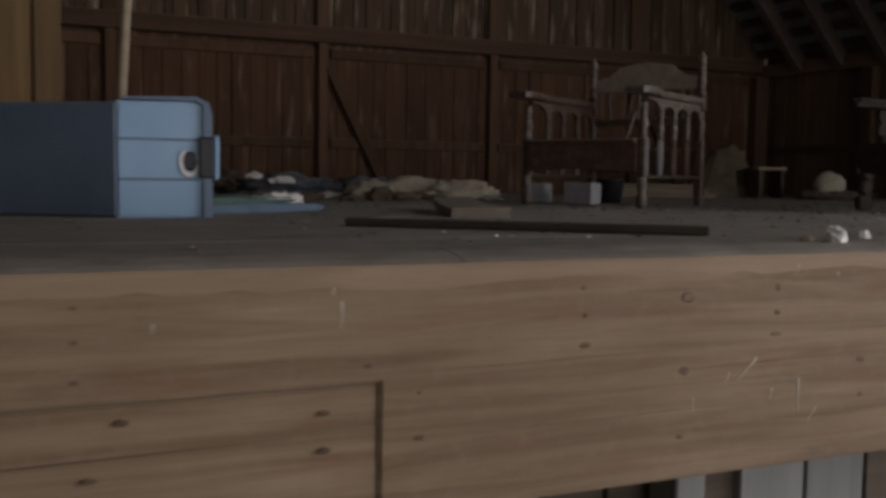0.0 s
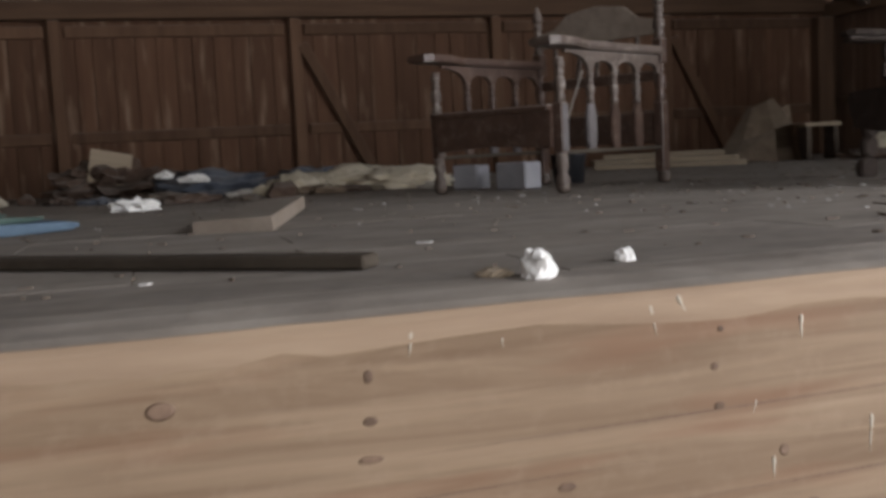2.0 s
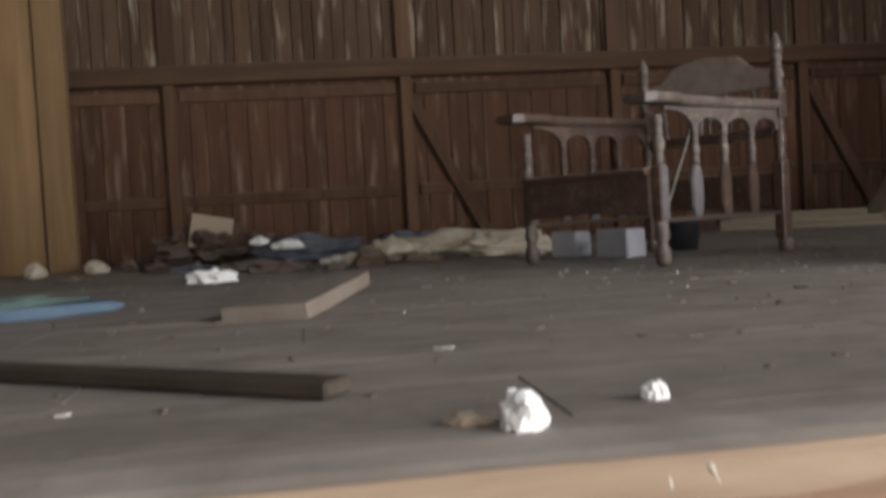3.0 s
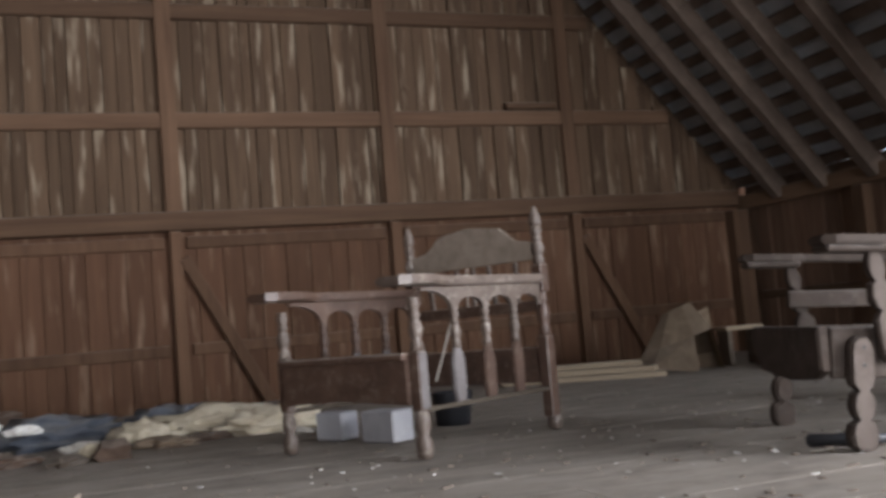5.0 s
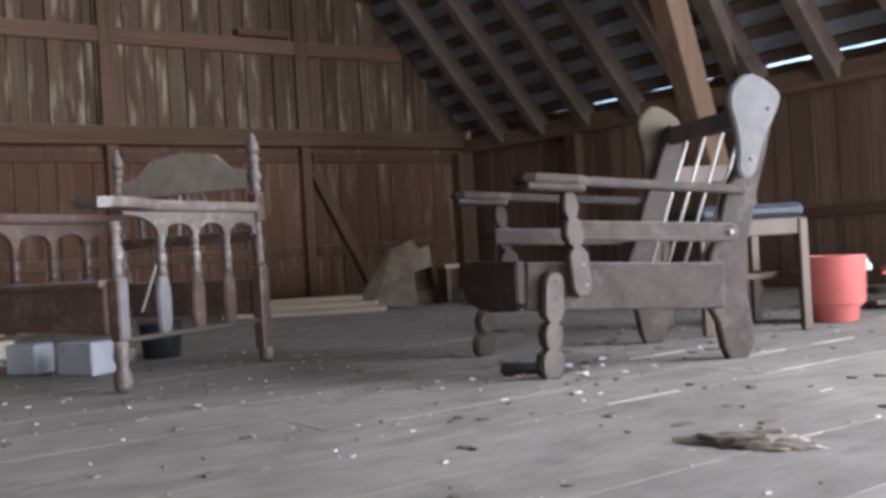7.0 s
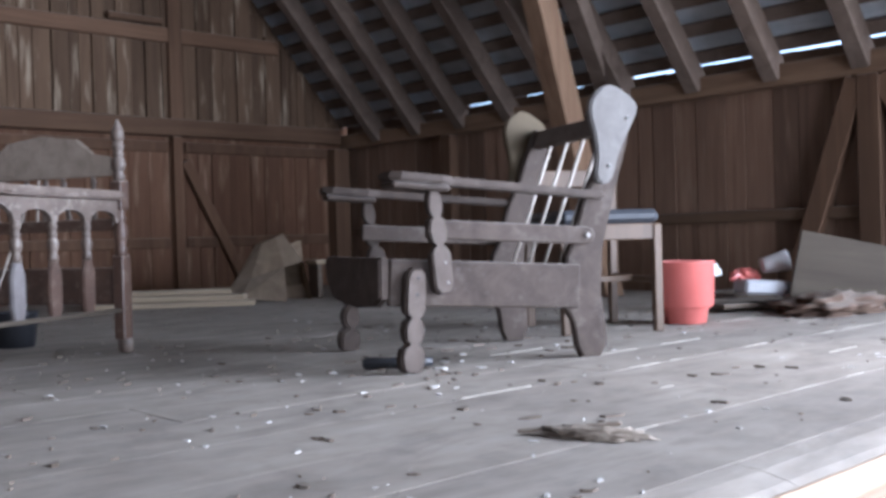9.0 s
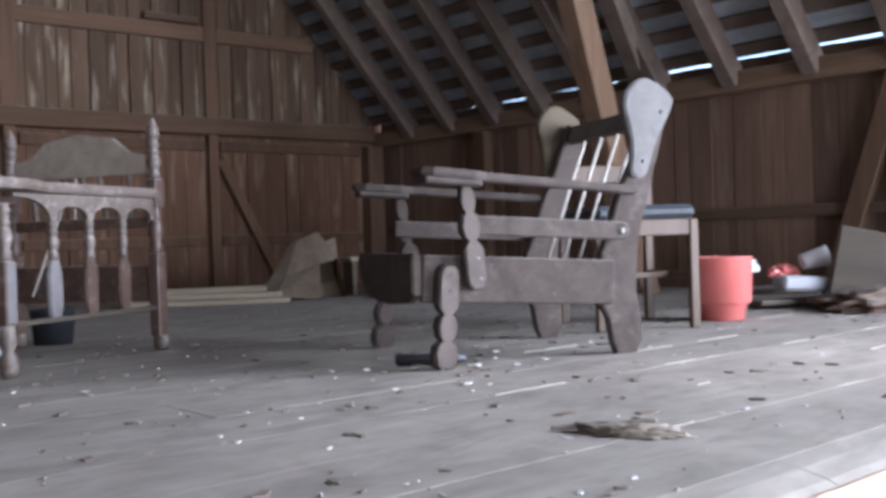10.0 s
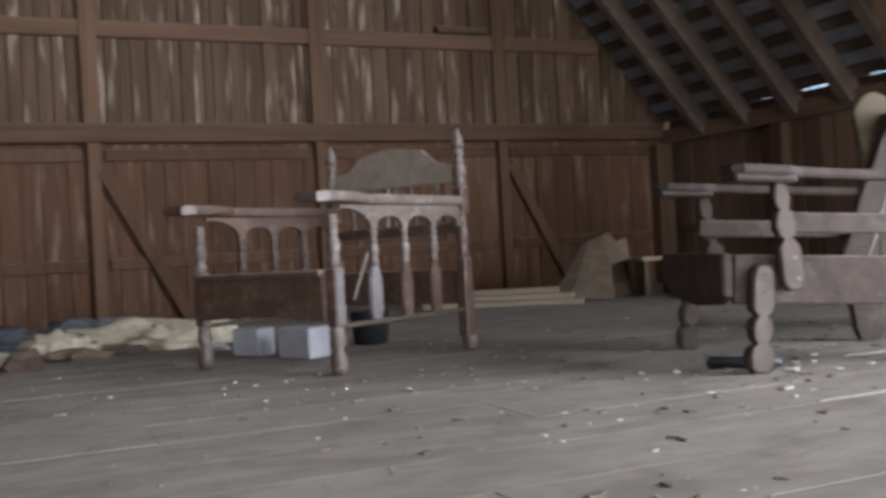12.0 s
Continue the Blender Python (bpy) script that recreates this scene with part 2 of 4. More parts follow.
def box(*args, **kw):
    return add_box(bmesh.new(), *args, **kw)


def beam(a, b, w, h, bevel=0.004, up=(0, 0, 1)):
    """A squared timber from a to b, w wide and h deep along up."""
    a, b = Vector(a), Vector(b)
    d = b - a
    z = d.normalized()
    x = Vector(up).cross(z)
    if x.length < 0.01:
        x = Vector((1, 0, 0))
    x.normalize()
    y = z.cross(x)
    m = Matrix((x, y, z)).transposed().to_4x4()
    m.translation = a
    return box(-w / 2, w / 2, -h / 2, h / 2, 0, d.length, bevel, m=m)


def prism(pts, depth, m=None, bevel=0.0):
    """An outline in x and z, extruded along y by depth."""
    bm = bmesh.new()
    f0 = [bm.verts.new((x, 0, z)) for x, z in pts]
    f1 = [bm.verts.new((x, depth, z)) for x, z in pts]
    bm.faces.new(f0)
    bm.faces.new(f1[::-1])
    n = len(pts)
    for i in range(n):
        bm.faces.new((f0[(i + 1) % n], f0[i], f1[i], f1[(i + 1) % n]))
    bmesh.ops.recalc_face_normals(bm, faces=bm.faces)
    if bevel:
        es = [e for e in bm.edges if abs(e.verts[0].co.y - e.verts[1].co.y) < 1e-6]
        bmesh.ops.bevel(bm, geom=es, offset=bevel, segments=2, affect="EDGES", clamp_overlap=True)
    if m:
        bmesh.ops.transform(bm, matrix=m, verts=bm.verts)
    return bm


def lathe(profile, segs=14, m=None, squash=1.0, smooth=True):
    bm = bmesh.new()
    rings = []
    for r, z in profile:
        rings.append([bm.verts.new((r * math.cos(2 * math.pi * i / segs), squash * r * math.sin(2 * math.pi * i / segs), z)) for i in range(segs)])
    for a, b in zip(rings, rings[1:]):
        for i in range(segs):
            f = bm.faces.new((a[i], a[(i + 1) % segs], b[(i + 1) % segs], b[i]))
            f.smooth = smooth
    bm.faces.new(rings[0][::-1])
    bm.faces.new(rings[-1])
    if m:
        bmesh.ops.transform(bm, matrix=m, verts=bm.verts)
    return bm


def soft_outline(pts, n=3):
    """Chaikin: rounds a closed outline."""
    for _ in range(n):
        out = []
        for (x0, y0), (x1, y1) in zip(pts, pts[1:] + pts[:1]):
            out += [(0.75 * x0 + 0.25 * x1, 0.75 * y0 + 0.25 * y1), (0.25 * x0 + 0.75 * x1, 0.25 * y0 + 0.75 * y1)]
        pts = out
    return pts


def crumple(rx, ry, rz, seed, rough=0.35, level=3, freq=3.0, flat=True):
    """A crumpled lump that rests on z = 0."""
    bm = bmesh.new()
    bmesh.ops.create_icosphere(bm, subdivisions=level, radius=1)
    off = Vector((seed * 3.7, seed * 1.3, seed * 7.1))
    for v in bm.verts:
        d = noise.noise(v.co * freq + off) + 0.6 * noise.noise(v.co * freq * 2.3 + off)
        v.co *= 1 + rough * d
        v.co = Vector((v.co.x * rx, v.co.y * ry, max(v.co.z, -0.35) * rz))
    low = min(v.co.z for v in bm.verts)
    for v in bm.verts:
        v.co.z -= low
    for f in bm.faces:
        f.smooth = not flat
    return bm


def mesh_of(name, bm, mat):
    me = bpy.data.meshes.new(name)
    bm.to_mesh(me)
    bm.free()
    me.materials.append(mat)
    return me


def part(name, bm, mat, parent, label=""):
    ob = new(name, mesh_of(name, bm, mat))
    ob.parent = parent
    return tagged(ob, label)


def thing(name, m, label, category, group=""):
    ob = new(name)
    ob.empty_display_size = 0.1
    ob.matrix_world = m
    return tagged(ob, label, category, group)


def solid(name, bm, mat, m, label, category, group=""):
    ob = new(name, mesh_of(name, bm, mat))
    ob.matrix_world = m
    return tagged(ob, label, category, group)


def setting(name, bm, mat, label, category):
    ob = new(name, mesh_of(name, bm, mat))
    return tagged(ob, label, category, kind="structure")


def roof_z(x):
    return EAVE_Z + SLOPE * ((WALL_X - x) if x > RIDGE_X else (x - LEFT_X))


# ---- the barn's shell ----
ground = setting("ground", box(-60, 60, -60, 60, -0.3, 0.0), earth, "bare trodden earth floor below the hay loft", "ground")

floor = setting("floor", box(SHELL_LEFT, SHELL_X + 0.05, EDGE + 0.10, SHELL_Y + 0.05, H - 0.16, H - 0.032), dark_plank, "dusty grey plank floor of the hay loft", "floor")
wall_north = setting("wall_north", box(LEFT_X - 0.05, WALL_X + 0.05, WALL_Y + 0.075, WALL_Y + 0.16, 0, 2.3), board_lower, "brown timber gable wall with vertical boards", "wall")
gable = prism([(LEFT_X - 0.05, 2.3), (WALL_X + 0.05, 2.3), (WALL_X - 0.1, roof_z(WALL_X - 0.1)), (RIDGE_X, roof_z(RIDGE_X)), (LEFT_X + 0.1, roof_z(WALL_X - 0.1))], 0.085)
bmesh.ops.transform(gable, matrix=Matrix.Translation((0, WALL_Y + 0.075, 0)), verts=gable.verts)
part("gable", gable, board_upper, wall_north)
wall_east = setting("wall_east", box(WALL_X + 0.05, WALL_X + 0.13, 1.5, WALL_Y + 0.16, 0, 2.18), board_side, "dark brown boarded side wall under the eaves", "wall")
part("gate_side_wall", box(WALL_X + 0.05, WALL_X + 0.13, FRONT_Y, -3.2, 0, 2.2), board_side, wall_east)
part("gate_lintel", box(WALL_X + 0.0, WALL_X + 0.14, -3.2, 1.5, 4.10, 4.24), frame_y, wall_east)
for gy in (-3.26, 1.5):
    part("gate_post", box(WALL_X - 0.06, WALL_X + 0.12, gy - 0.07, gy + 0.07, 0, 4.10, 0.008), frame_vert, wall_east)
    part("gate_cheek", prism([(4.80, roof_z(4.80)), (WALL_X + 0.05, EAVE_Z - 0.06), (WALL_X + 0.05, 4.28), (4.80, 4.42)], 0.04, Matrix.Translation((0, gy - 0.02, 0))), board_side, wall_east)
wall_west = setting("wall_west", box(LEFT_X - 0.13, LEFT_X - 0.05, FRONT_Y, WALL_Y + 0.16, 0, 2.6), board_side, "dark boarded side wall", "wall")
# unseen front wall; its opening is added to let the fill in
wall_south = setting("wall_south", box(LEFT_X - 0.1, 1.1, FRONT_Y - 0.1, FRONT_Y, 0, 2.3), board_side, "dark boarded front gable wall, unseen, with an opening added for the fill", "wall")
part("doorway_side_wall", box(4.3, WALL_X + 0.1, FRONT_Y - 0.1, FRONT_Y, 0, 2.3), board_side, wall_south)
gable_s = prism([(LEFT_X - 0.05, 2.3), (WALL_X + 0.05, 2.3), (WALL_X - 0.1, roof_z(WALL_X - 0.1)), (RIDGE_X, roof_z(RIDGE_X)), (LEFT_X + 0.1, roof_z(WALL_X - 0.1))], 0.085)
bmesh.ops.transform(gable_s, matrix=Matrix.Translation((0, FRONT_Y - 0.09, 0)), verts=gable_s.verts)
part("gable", gable_s, board_side, wall_south)

for side_of_shell in (wall_north, wall_east, wall_west, wall_south):
    side_of_shell.matrix_world = SHELL

# front beam of the loft, in three pieces
fascia = setting("trim", box(-1.4, 7.1, EDGE + 0.012, EDGE + 0.10, 0.56, H - 0.05), dark_plank, "thick planed pine beam along the loft edge", "beam")
JOINT = 0.762
part("beam", prism([(-1.42, 0.797), (JOINT, 0.797), (JOINT, 0.545), (7.1, 0.535), (7.1, H - 0.034), (-1.42, H - 0.034)], 0.11, Matrix.Translation((0, EDGE, 0)), 0.006), beam_wood, fascia, "planed pine timber with knots and nail holes")
part("plank", prism([(-1.42, 0.56), (JOINT - 0.002, 0.548), (JOINT - 0.002, 0.794), (-1.42, 0.794)], 0.10, Matrix.Translation((0, EDGE + 0.006, 0)), 0.004), beam_wood, fascia)
strip = bmesh.new()
xs = np.linspace(-1.42, 7.1, 160)
prev = None
for x in xs:
    w = 0.010 * noise.noise(Vector((x * 3, 0, 2))) + 0.005 * noise.noise(Vector((x * 13, 1, 2)))
    ring = [strip.verts.new(c) for c in ((x, EDGE - 0.0012, H - 0.058 + 2.0 * w + 0.012 * noise.noise(Vector((x * 0.9, 4, 2)))), (x, EDGE - 0.0010 + 0.15 * abs(w), H - 0.030 + 0.3 * w), (x, EDGE + 0.006, H - 0.020 + 0.25 * w), (x, EDGE + 0.034, H - 0.0205), (x, EDGE + 0.034, H - 0.05))]
    if prev:
        for i in range(4):
            strip.faces.new((prev[i], ring[i], ring[i + 1], prev[i + 1]))
    prev = ring
bmesh.ops.recalc_face_normals(strip, faces=strip.faces)
part("worn_edge", strip, edge_wood, fascia, "pale worn arris of the pine beam")

# partition under the loft
under = setting("wall_under_loft", box(-1.4, 7.1, 2.22, 2.28, 0, 0.86), dark_plank, "board partition under the hay loft", "wall")
x = -1.3
while x < 6.9:
    w = random.uniform(0.13, 0.24)
    if not 1.64 < x + w / 2 < 1.80:
        part("board", box(x, x + w - 0.012, 2.19, 2.222, 0, 0.88, 0.003), lime_panel if random.random() < 0.6 else dark_plank, under)
    x += w
for px in (1.58, 4.2, -0.6):
    part("post", box(px, px + 0.085, 2.06, 2.17, 0, 0.88, 0.005), lime_panel, under)

# wall frame of the gable
Y0 = WALL_Y
for px in (-0.45, 1.0, 2.475, 3.87, 5.20):
    part("post", box(px - 0.050, px + 0.050, Y0 - 0.005, Y0 + 0.06, 2.150, min(roof_z(px) - 0.2, 4.9), 0.006), frame_vert, wall_north)
    part("post", box(px - 0.036, px + 0.036, Y0 - 0.004, Y0 + 0.06, H - 0.03, 2.148, 0.006), frame_low, wall_north)
part("post", box(6.46, 6.60, Y0 - 0.06, Y0 + 0.06, H - 0.03, 2.11, 0.006), frame_vert, wall_north)
for z, w in ((2.205, 0.115), (2.83, 0.10), (3.52, 0.10)):
    x1 = min(6.55, WALL_X - (z + 0.15 - EAVE_Z) / SLOPE)
    part("rail", box(LEFT_X + 0.2, x1, Y0 - (0.030 if z < 2.5 else -0.003), Y0 + 0.06, z - w / 2, z + w / 2, 0.006), frame_x, wall_north)
for x0, x1 in ((-0.39, 0.94), (1.06, 2.41), (2.54, 3.81), (3.93, 5.14), (5.26, 6.45)):
    part("panel_rail", box(x0, x1, Y0 + 0.018, Y0 + 0.06, 2.04, 2.112, 0.004), frame_low, wall_north)
    part("panel_rail", box(x0, x1, Y0 + 0.026, Y0 + 0.06, 1.39, 1.46, 0.004), frame_low, wall_north)
for x0, x1 in ((2.52, 2.98), (5.25, 5.72)):
    part("brace", beam((x0, Y0 + 0.012, 1.98), (x1, Y0 + 0.012, 1.08), 0.07, 0.045, up=(0, 1, 0)), frame_low, wall_north)
part("peg_board", box(4.72, 5.1, Y0 - 0.04, Y0 + 0.002, 2.885, 2.93, 0.008), frame_x, wall_north)
# frame of the side wall
for a, b in ((-5, -3.34), (1.58, WALL_Y + 0.07)):
    part("wall_plate", box(WALL_X - 0.06, WALL_X + 0.10, a, b, 2.113, 2.223, 0.008), frame_y, wall_east)
part("rail", box(WALL_X - 0.02, WALL_X + 0.06, 1.6, WALL_Y - 0.07, 1.44, 1.50, 0.005), frame_y, wall_east)
for py in (3.18, 4.75, 6.1):
    part("post", box(WALL_X - 0.055, WALL_X + 0.055, py - 0.055, py + 0.055, H - 0.03, 2.112, 0.006), frame_vert, wall_east)
part("brace", beam((WALL_X - 0.02, 3.24, 2.10), (WALL_X - 0.02, 3.58, 1.10), 0.10, 0.06, up=(1, 0, 0)), frame_vert, wall_east)
part("brace", beam((WALL_X - 0.02, 3.12, 2.10), (WALL_X - 0.02, 2.62, 1.10), 0.10, 0.06, up=(1, 0, 0)), frame_vert, wall_east)

# roof: tiles, battens and rafters
tiles = bmesh.new()
rows = 44
length = (WALL_X - RIDGE_X) / rows
for side in (1, -1):
    for r in range(rows):
        xa, xb = WALL_X - r * length, WALL_X - (r + 1.12) * length
        za, zb = roof_z(xa) + 0.022, roof_z(max(xb, RIDGE_X)) + 0.004
        y = FRONT_Y - 0.1
        while y < WALL_Y + 0.2:
            step = 0.30 if y > 0.9 and r < 22 and side == 1 else 1.5
            if side == 1 and -3.3 < y + step / 2 < 1.5 and xa > 4.85:
                y += step
                continue
            lift = random.uniform(0, 0.006)
            pts = ((xa, y, za + lift), (xa, y + step * 0.985, za + lift), (xb, y + step * 0.985, zb), (xb, y, zb))
            vs = [tiles.verts.new((p[0] if side == 1 else 2 * RIDGE_X - p[0], p[1], p[2])) for p in pts]
            tiles.faces.new(vs)
            y += step
skin = ((WALL_X - 0.005, RIDGE_X, 1.5, WALL_Y + 0.2), (WALL_X - 0.005, RIDGE_X, FRONT_Y - 0.1, -3.3), (4.82, RIDGE_X, -3.3, 1.5), (LEFT_X + 0.005, RIDGE_X, FRONT_Y - 0.1, WALL_Y + 0.2))
for xa, xb, ya, yb in skin:
    tiles.faces.new([tiles.verts.new(c) for c in ((xa, ya, roof_z(xa) + 0.07), (xa, yb, roof_z(xa) + 0.07), (xb, yb, roof_z(xb) + 0.07), (xb, ya, roof_z(xb) + 0.07))])
tiles.faces.new([tiles.verts.new(c) for c in ((4.70, -3.4, 4.46), (6.85, -3.4, 4.27), (6.85, 1.6, 4.27), (4.70, 1.6, 4.46))])
ceiling = setting("ceiling", tiles, tile_blue, "steep barn roof of blue grey tiles on battens", "roof")
ceiling.matrix_world = SHELL
battens = bmesh.new()
tilt = math.atan(SLOPE)
for side in (1, -1):
    for r in range(32):
        s = 0.10 + r * 0.17
        xc = WALL_X - s * math.cos(tilt)
        zc = roof_z(xc) - 0.022
        if side == -1:
            xc = 2 * RIDGE_X - xc
        for ya, yb in (((1.52, WALL_Y + 0.06), (FRONT_Y, -3.3)) if xc > 4.85 else ((FRONT_Y, WALL_Y + 0.06),)):
            add_box(battens, -0.036, 0.036, ya, yb, -0.014, 0.014, 0, pose(xc, 0, zc, 0, side * math.degrees(tilt), 0))
part("battens", battens, rafter_wood, ceiling)["kind"] = "stuff"
ys = [3.20 + 0.455 * k for k in range(-17, 9)]
for k, y in enumerate(ys):
    if y > WALL_Y - 0.05:
        continue
    off = 0.036 + 0.06 / math.cos(tilt)
    wide = 0.085
    low_x = 4.86 if -3.3 < y < 1.5 else WALL_X - 0.03
    part("rafter", beam((low_x, y, roof_z(low_x) - off), (RIDGE_X, y, roof_z(RIDGE_X) - off), 0.12, wide, up=(0, 1, 0)), rafter_wood, ceiling)
    if k % 2 == 0:
        part("rafter", beam((LEFT_X + 0.03, y, roof_z(LEFT_X + 0.03) - off), (RIDGE_X, y, roof_z(RIDGE_X) - off), 0.12, wide, up=(0, 1, 0)), rafter_wood, ceiling)
    # boards that close most of the gap above the wall plate
    if y < 1.5:
        continue
    first, last = {6: (0.010, 0.014), 7: (0.020, 0.014), 8: (0.020, 0.018), 9: (0.009, 0.006), 10: (0.021, 0.019), 11: (0.0, 0.008), 12: (0.005, 0.006), 13: (0.0, 0.011), 14: (0.0, 0.004)}.get(k - 9, (0.0, 0.0))
    for a, b, g in ((0.0, 0.10, first * 0.6), (0.10, 0.22, first), (0.22, 0.36, last), (0.36, 0.455, last * 0.7)):
        part("eaves_board", box(WALL_X + 0.01, WALL_X + 0.035, y + a, y + b, 2.224, 2.308 - (0.8 * g + random.uniform(0.008, 0.016) if g > 0.003 else 0.0), 0.001), frame_y, wall_east)
part("roof_brace", beam((6.60, 4.70, 2.25), (5.30, 4.10, 3.03), 0.10, 0.10, up=(0, 1, 0)), rafter_wood, ceiling)
strut = solid("roof_strut", beam((6.20, 4.40, H - 0.04), (5.36, 4.40, 3.62), 0.14, 0.118, 0.008, up=(0, 1, 0)), strut_wood, SHELL, "sawn brown timber strut leaning up to the rafters", "timber strut")


# ---- wing armchair with a slatted back ----
def outline_of(profile):
    return [(r, z) for r, z in profile] + [(-r, z) for r, z in reversed(profile)]


def wing_armchair():
    m = pose(3.905, 3.492, H, 0, 0, -21.3)
    ch = thing("armchair", m, "dusty grey wooden armchair with wings and slatted back, cushions missing", "armchair")
    upright = [(0.548, 0.0), (0.610, 0.0), (0.632, 0.035), (0.630, 0.105), (0.617, 0.185), (0.625, 0.317), (0.667, 0.474), (0.710, 0.61), (0.742, 0.725), (0.685, 0.742), (0.655, 0.675), (0.615, 0.569), (0.564, 0.465), (0.527, 0.345), (0.502, 0.298), (0.494, 0.154), (0.520, 0.110), (0.532, 0.035)]
    wing = soft_outline([(0.585, 0.775), (0.635, 0.814), (0.680, 0.805), (0.748, 0.757), (0.735, 0.715), (0.675, 0.612), (0.652, 0.530), (0.622, 0.512), (0.588, 0.528), (0.600, 0.600), (0.592, 0.665), (0.574, 0.725)], 2)
    arm = [(-0.080, -0.040), (-0.050, -0.060), (0.07, -0.060), (0.115, -0.036), (0.40, -0.032), (0.61, -0.028), (0.628, -0.012), (0.628, 0.012), (0.61, 0.024), (0.40, 0.030), (0.115, 0.036), (0.07, 0.060), (-0.050, 0.060), (-0.080, 0.040)]
    foot = [(0.018, 0.0), (0.031, 0.010), (0.036, 0.038), (0.031, 0.064), (0.013, 0.077), (0.024, 0.088), (0.030, 0.115), (0.024, 0.140), (0.012, 0.152), (0.026, 0.164), (0.031, 0.180), (0.031, 0.258), (0.024, 0.278), (0.012, 0.288)]
    stem = [(0.016, 0.0), (0.029, 0.016), (0.031, 0.030), (0.030, 0.112), (0.020, 0.128), (0.011, 0.137), (0.023, 0.147), (0.030, 0.175), (0.023, 0.206), (0.011, 0.215), (0.019, 0.226), (0.023, 0.247), (0.019, 0.270), (0.012, 0.290)]
    lay = Matrix(((1, 0, 0, 0), (0, 0, 1, 0), (0, 1, 0, 0), (0, 0, 0, 1)))
    for side in (-1, 1):
        vb, vf = side * 0.268, side * 0.322
        part("back_leg", prism(upright, 0.034, Matrix.Translation((0, vb - 0.017, 0)), 0.005), grey_chair, ch)
        wg = part("wing", prism(wing, 0.028, Matrix.Translation((0, vb + side * 0.033 - 0.014, 0)), 0.006), pale_grey if side < 0 else tan_wood, ch,
                  "pale bleached wooden wing with two screws" if side < 0 else "tan wooden wing with two dark screws")
        for su, sz in ((0.702, 0.711), (0.636, 0.567)):
            part("screw", lathe([(0.008, 0), (0.007, 0.002), (0.005, 0.0025)], 12, Matrix.Translation((su, vb + side * 0.047, sz)) @ pose(0, 0, 0, -90 * side, 0, 0)), screw_metal, wg)
            part("screw_hole", lathe([(0.005, 0), (0.004, 0.0045)], 8, Matrix.Translation((su, vb + side * 0.047, sz)) @ pose(0, 0, 0, -90 * side, 0, 0)), black_plastic, wg)
        turn = math.degrees(math.atan2(-(vf - vb), 0.72))
        am = prism(arm, 0.024, None, 0.006)
        add_box(am, -0.070, 0.100, -0.019, -0.0005, -0.050, 0.050, 0.006)
        bmesh.ops.transform(am, matrix=Matrix.Translation((0.0, vf + side * 0.015, 0.520)) @ pose(0, 0, 0, 0, 4.7, turn) @ lay, verts=am.verts)
        bmesh.ops.recalc_face_normals(am, faces=am.faces)
        part("arm", am, grey_chair, ch, "dust-covered paddle arm")
        post = part("arm_post", prism(outline_of(stem), 0.034, pose(0.088 if side < 0 else 0.122, vf + side * 0.022 - 0.017, 0.213, 0, -5.8 if side < 0 else -9, 0), 0.005), grey_chair, ch)
        lower = part("front_leg", prism(outline_of(foot), 0.056, pose(-0.009, vf - side * 0.005 - 0.028, 0.0, 0, 4.6, 0), 0.009), grey_chair, ch)
        bare = [(r * 0.80, 0.006 + z * 0.96) for r, z in foot]
        part("worn_face", prism(outline_of(bare), 0.0024, pose(-0.009, vf + side * 0.0235 - 0.0012, 0.0, 0, 4.6, 0)), face_wood, lower, "paler dusty outer face")
        face = vf + side * 0.0404
        bare = [(r * 0.80, 0.006 + z * 0.96) for r, z in stem]
        part("worn_face", prism(outline_of(bare), 0.0024, pose(0.088 if side < 0 else 0.122, vf + side * 0.0393 - 0.0012, 0.213, 0, -5.8 if side < 0 else -9, 0)), face_wood, post, "paler dusty outer face")
        for su, sz in ((0.094, 0.245), (0.088, 0.300)):
            part("screw", lathe([(0.0045, 0), (0.0035, 0.002)], 8, Matrix.Translation((su, face, sz)) @ pose(0, 0, 0, -90 * side, 0, 0)), screw_metal, post)
        for su, sz in ((0.009, 0.215), (0.013, 0.260)):
            part("screw_hole", lathe([(0.0045, 0), (0.0035, 0.002)], 8, Matrix.Translation((su, vf + side * 0.0246, sz)) @ pose(0, 0, 0, -90 * side, 0, 0)), black_plastic, lower)
        part("side_rail", beam((-0.058, vf * 0.925, 0.250), (0.53, vb * 1.11, 0.214), 0.026, 0.130, up=(0, 0, 1)), grey_chair, ch)
        st = part("stretcher", beam((0.05, vf * 0.985, 0.394), (0.558, vb + side * 0.032, 0.363), 0.024, 0.054, up=(0, 0, 1)), grey_chair, ch)
        part("end_boss", lathe([(0.026, 0), (0.026, 0.022), (0.022, 0.025)], 18, Matrix.Translation((0.558, vb + side * 0.020, 0.363)) @ pose(0, 0, 0, -90 * side, 0, 0)), grey_chair, st)
        part("bolt", lathe([(0.010, 0), (0.009, 0.005), (0.004, 0.007)], 12, Matrix.Translation((0.556, vb + side * 0.045, 0.363)) @ pose(0, 0, 0, -90 * side, 0, 0)), screw_metal, st)
    front = [(0.310, 0.318), (-0.270, 0.318), (-0.285, 0.29), (-0.270, 0.24), (-0.20, 0.185), (0.05, 0.168), (0.24, 0.180), (0.310, 0.205)]
    part("front_board", prism(front, 0.030, pose(-0.088, 0, 0, 0, 0, -90), 0.006), grey_chair, ch)
    # rail coloured paler than the frame in place of light it doesn't get
    part("back_rail", beam((0.692, -0.251, 0.703), (0.692, 0.251, 0.703), 0.028, 0.062, up=(0.35, 0, 1)), face_wood, ch)
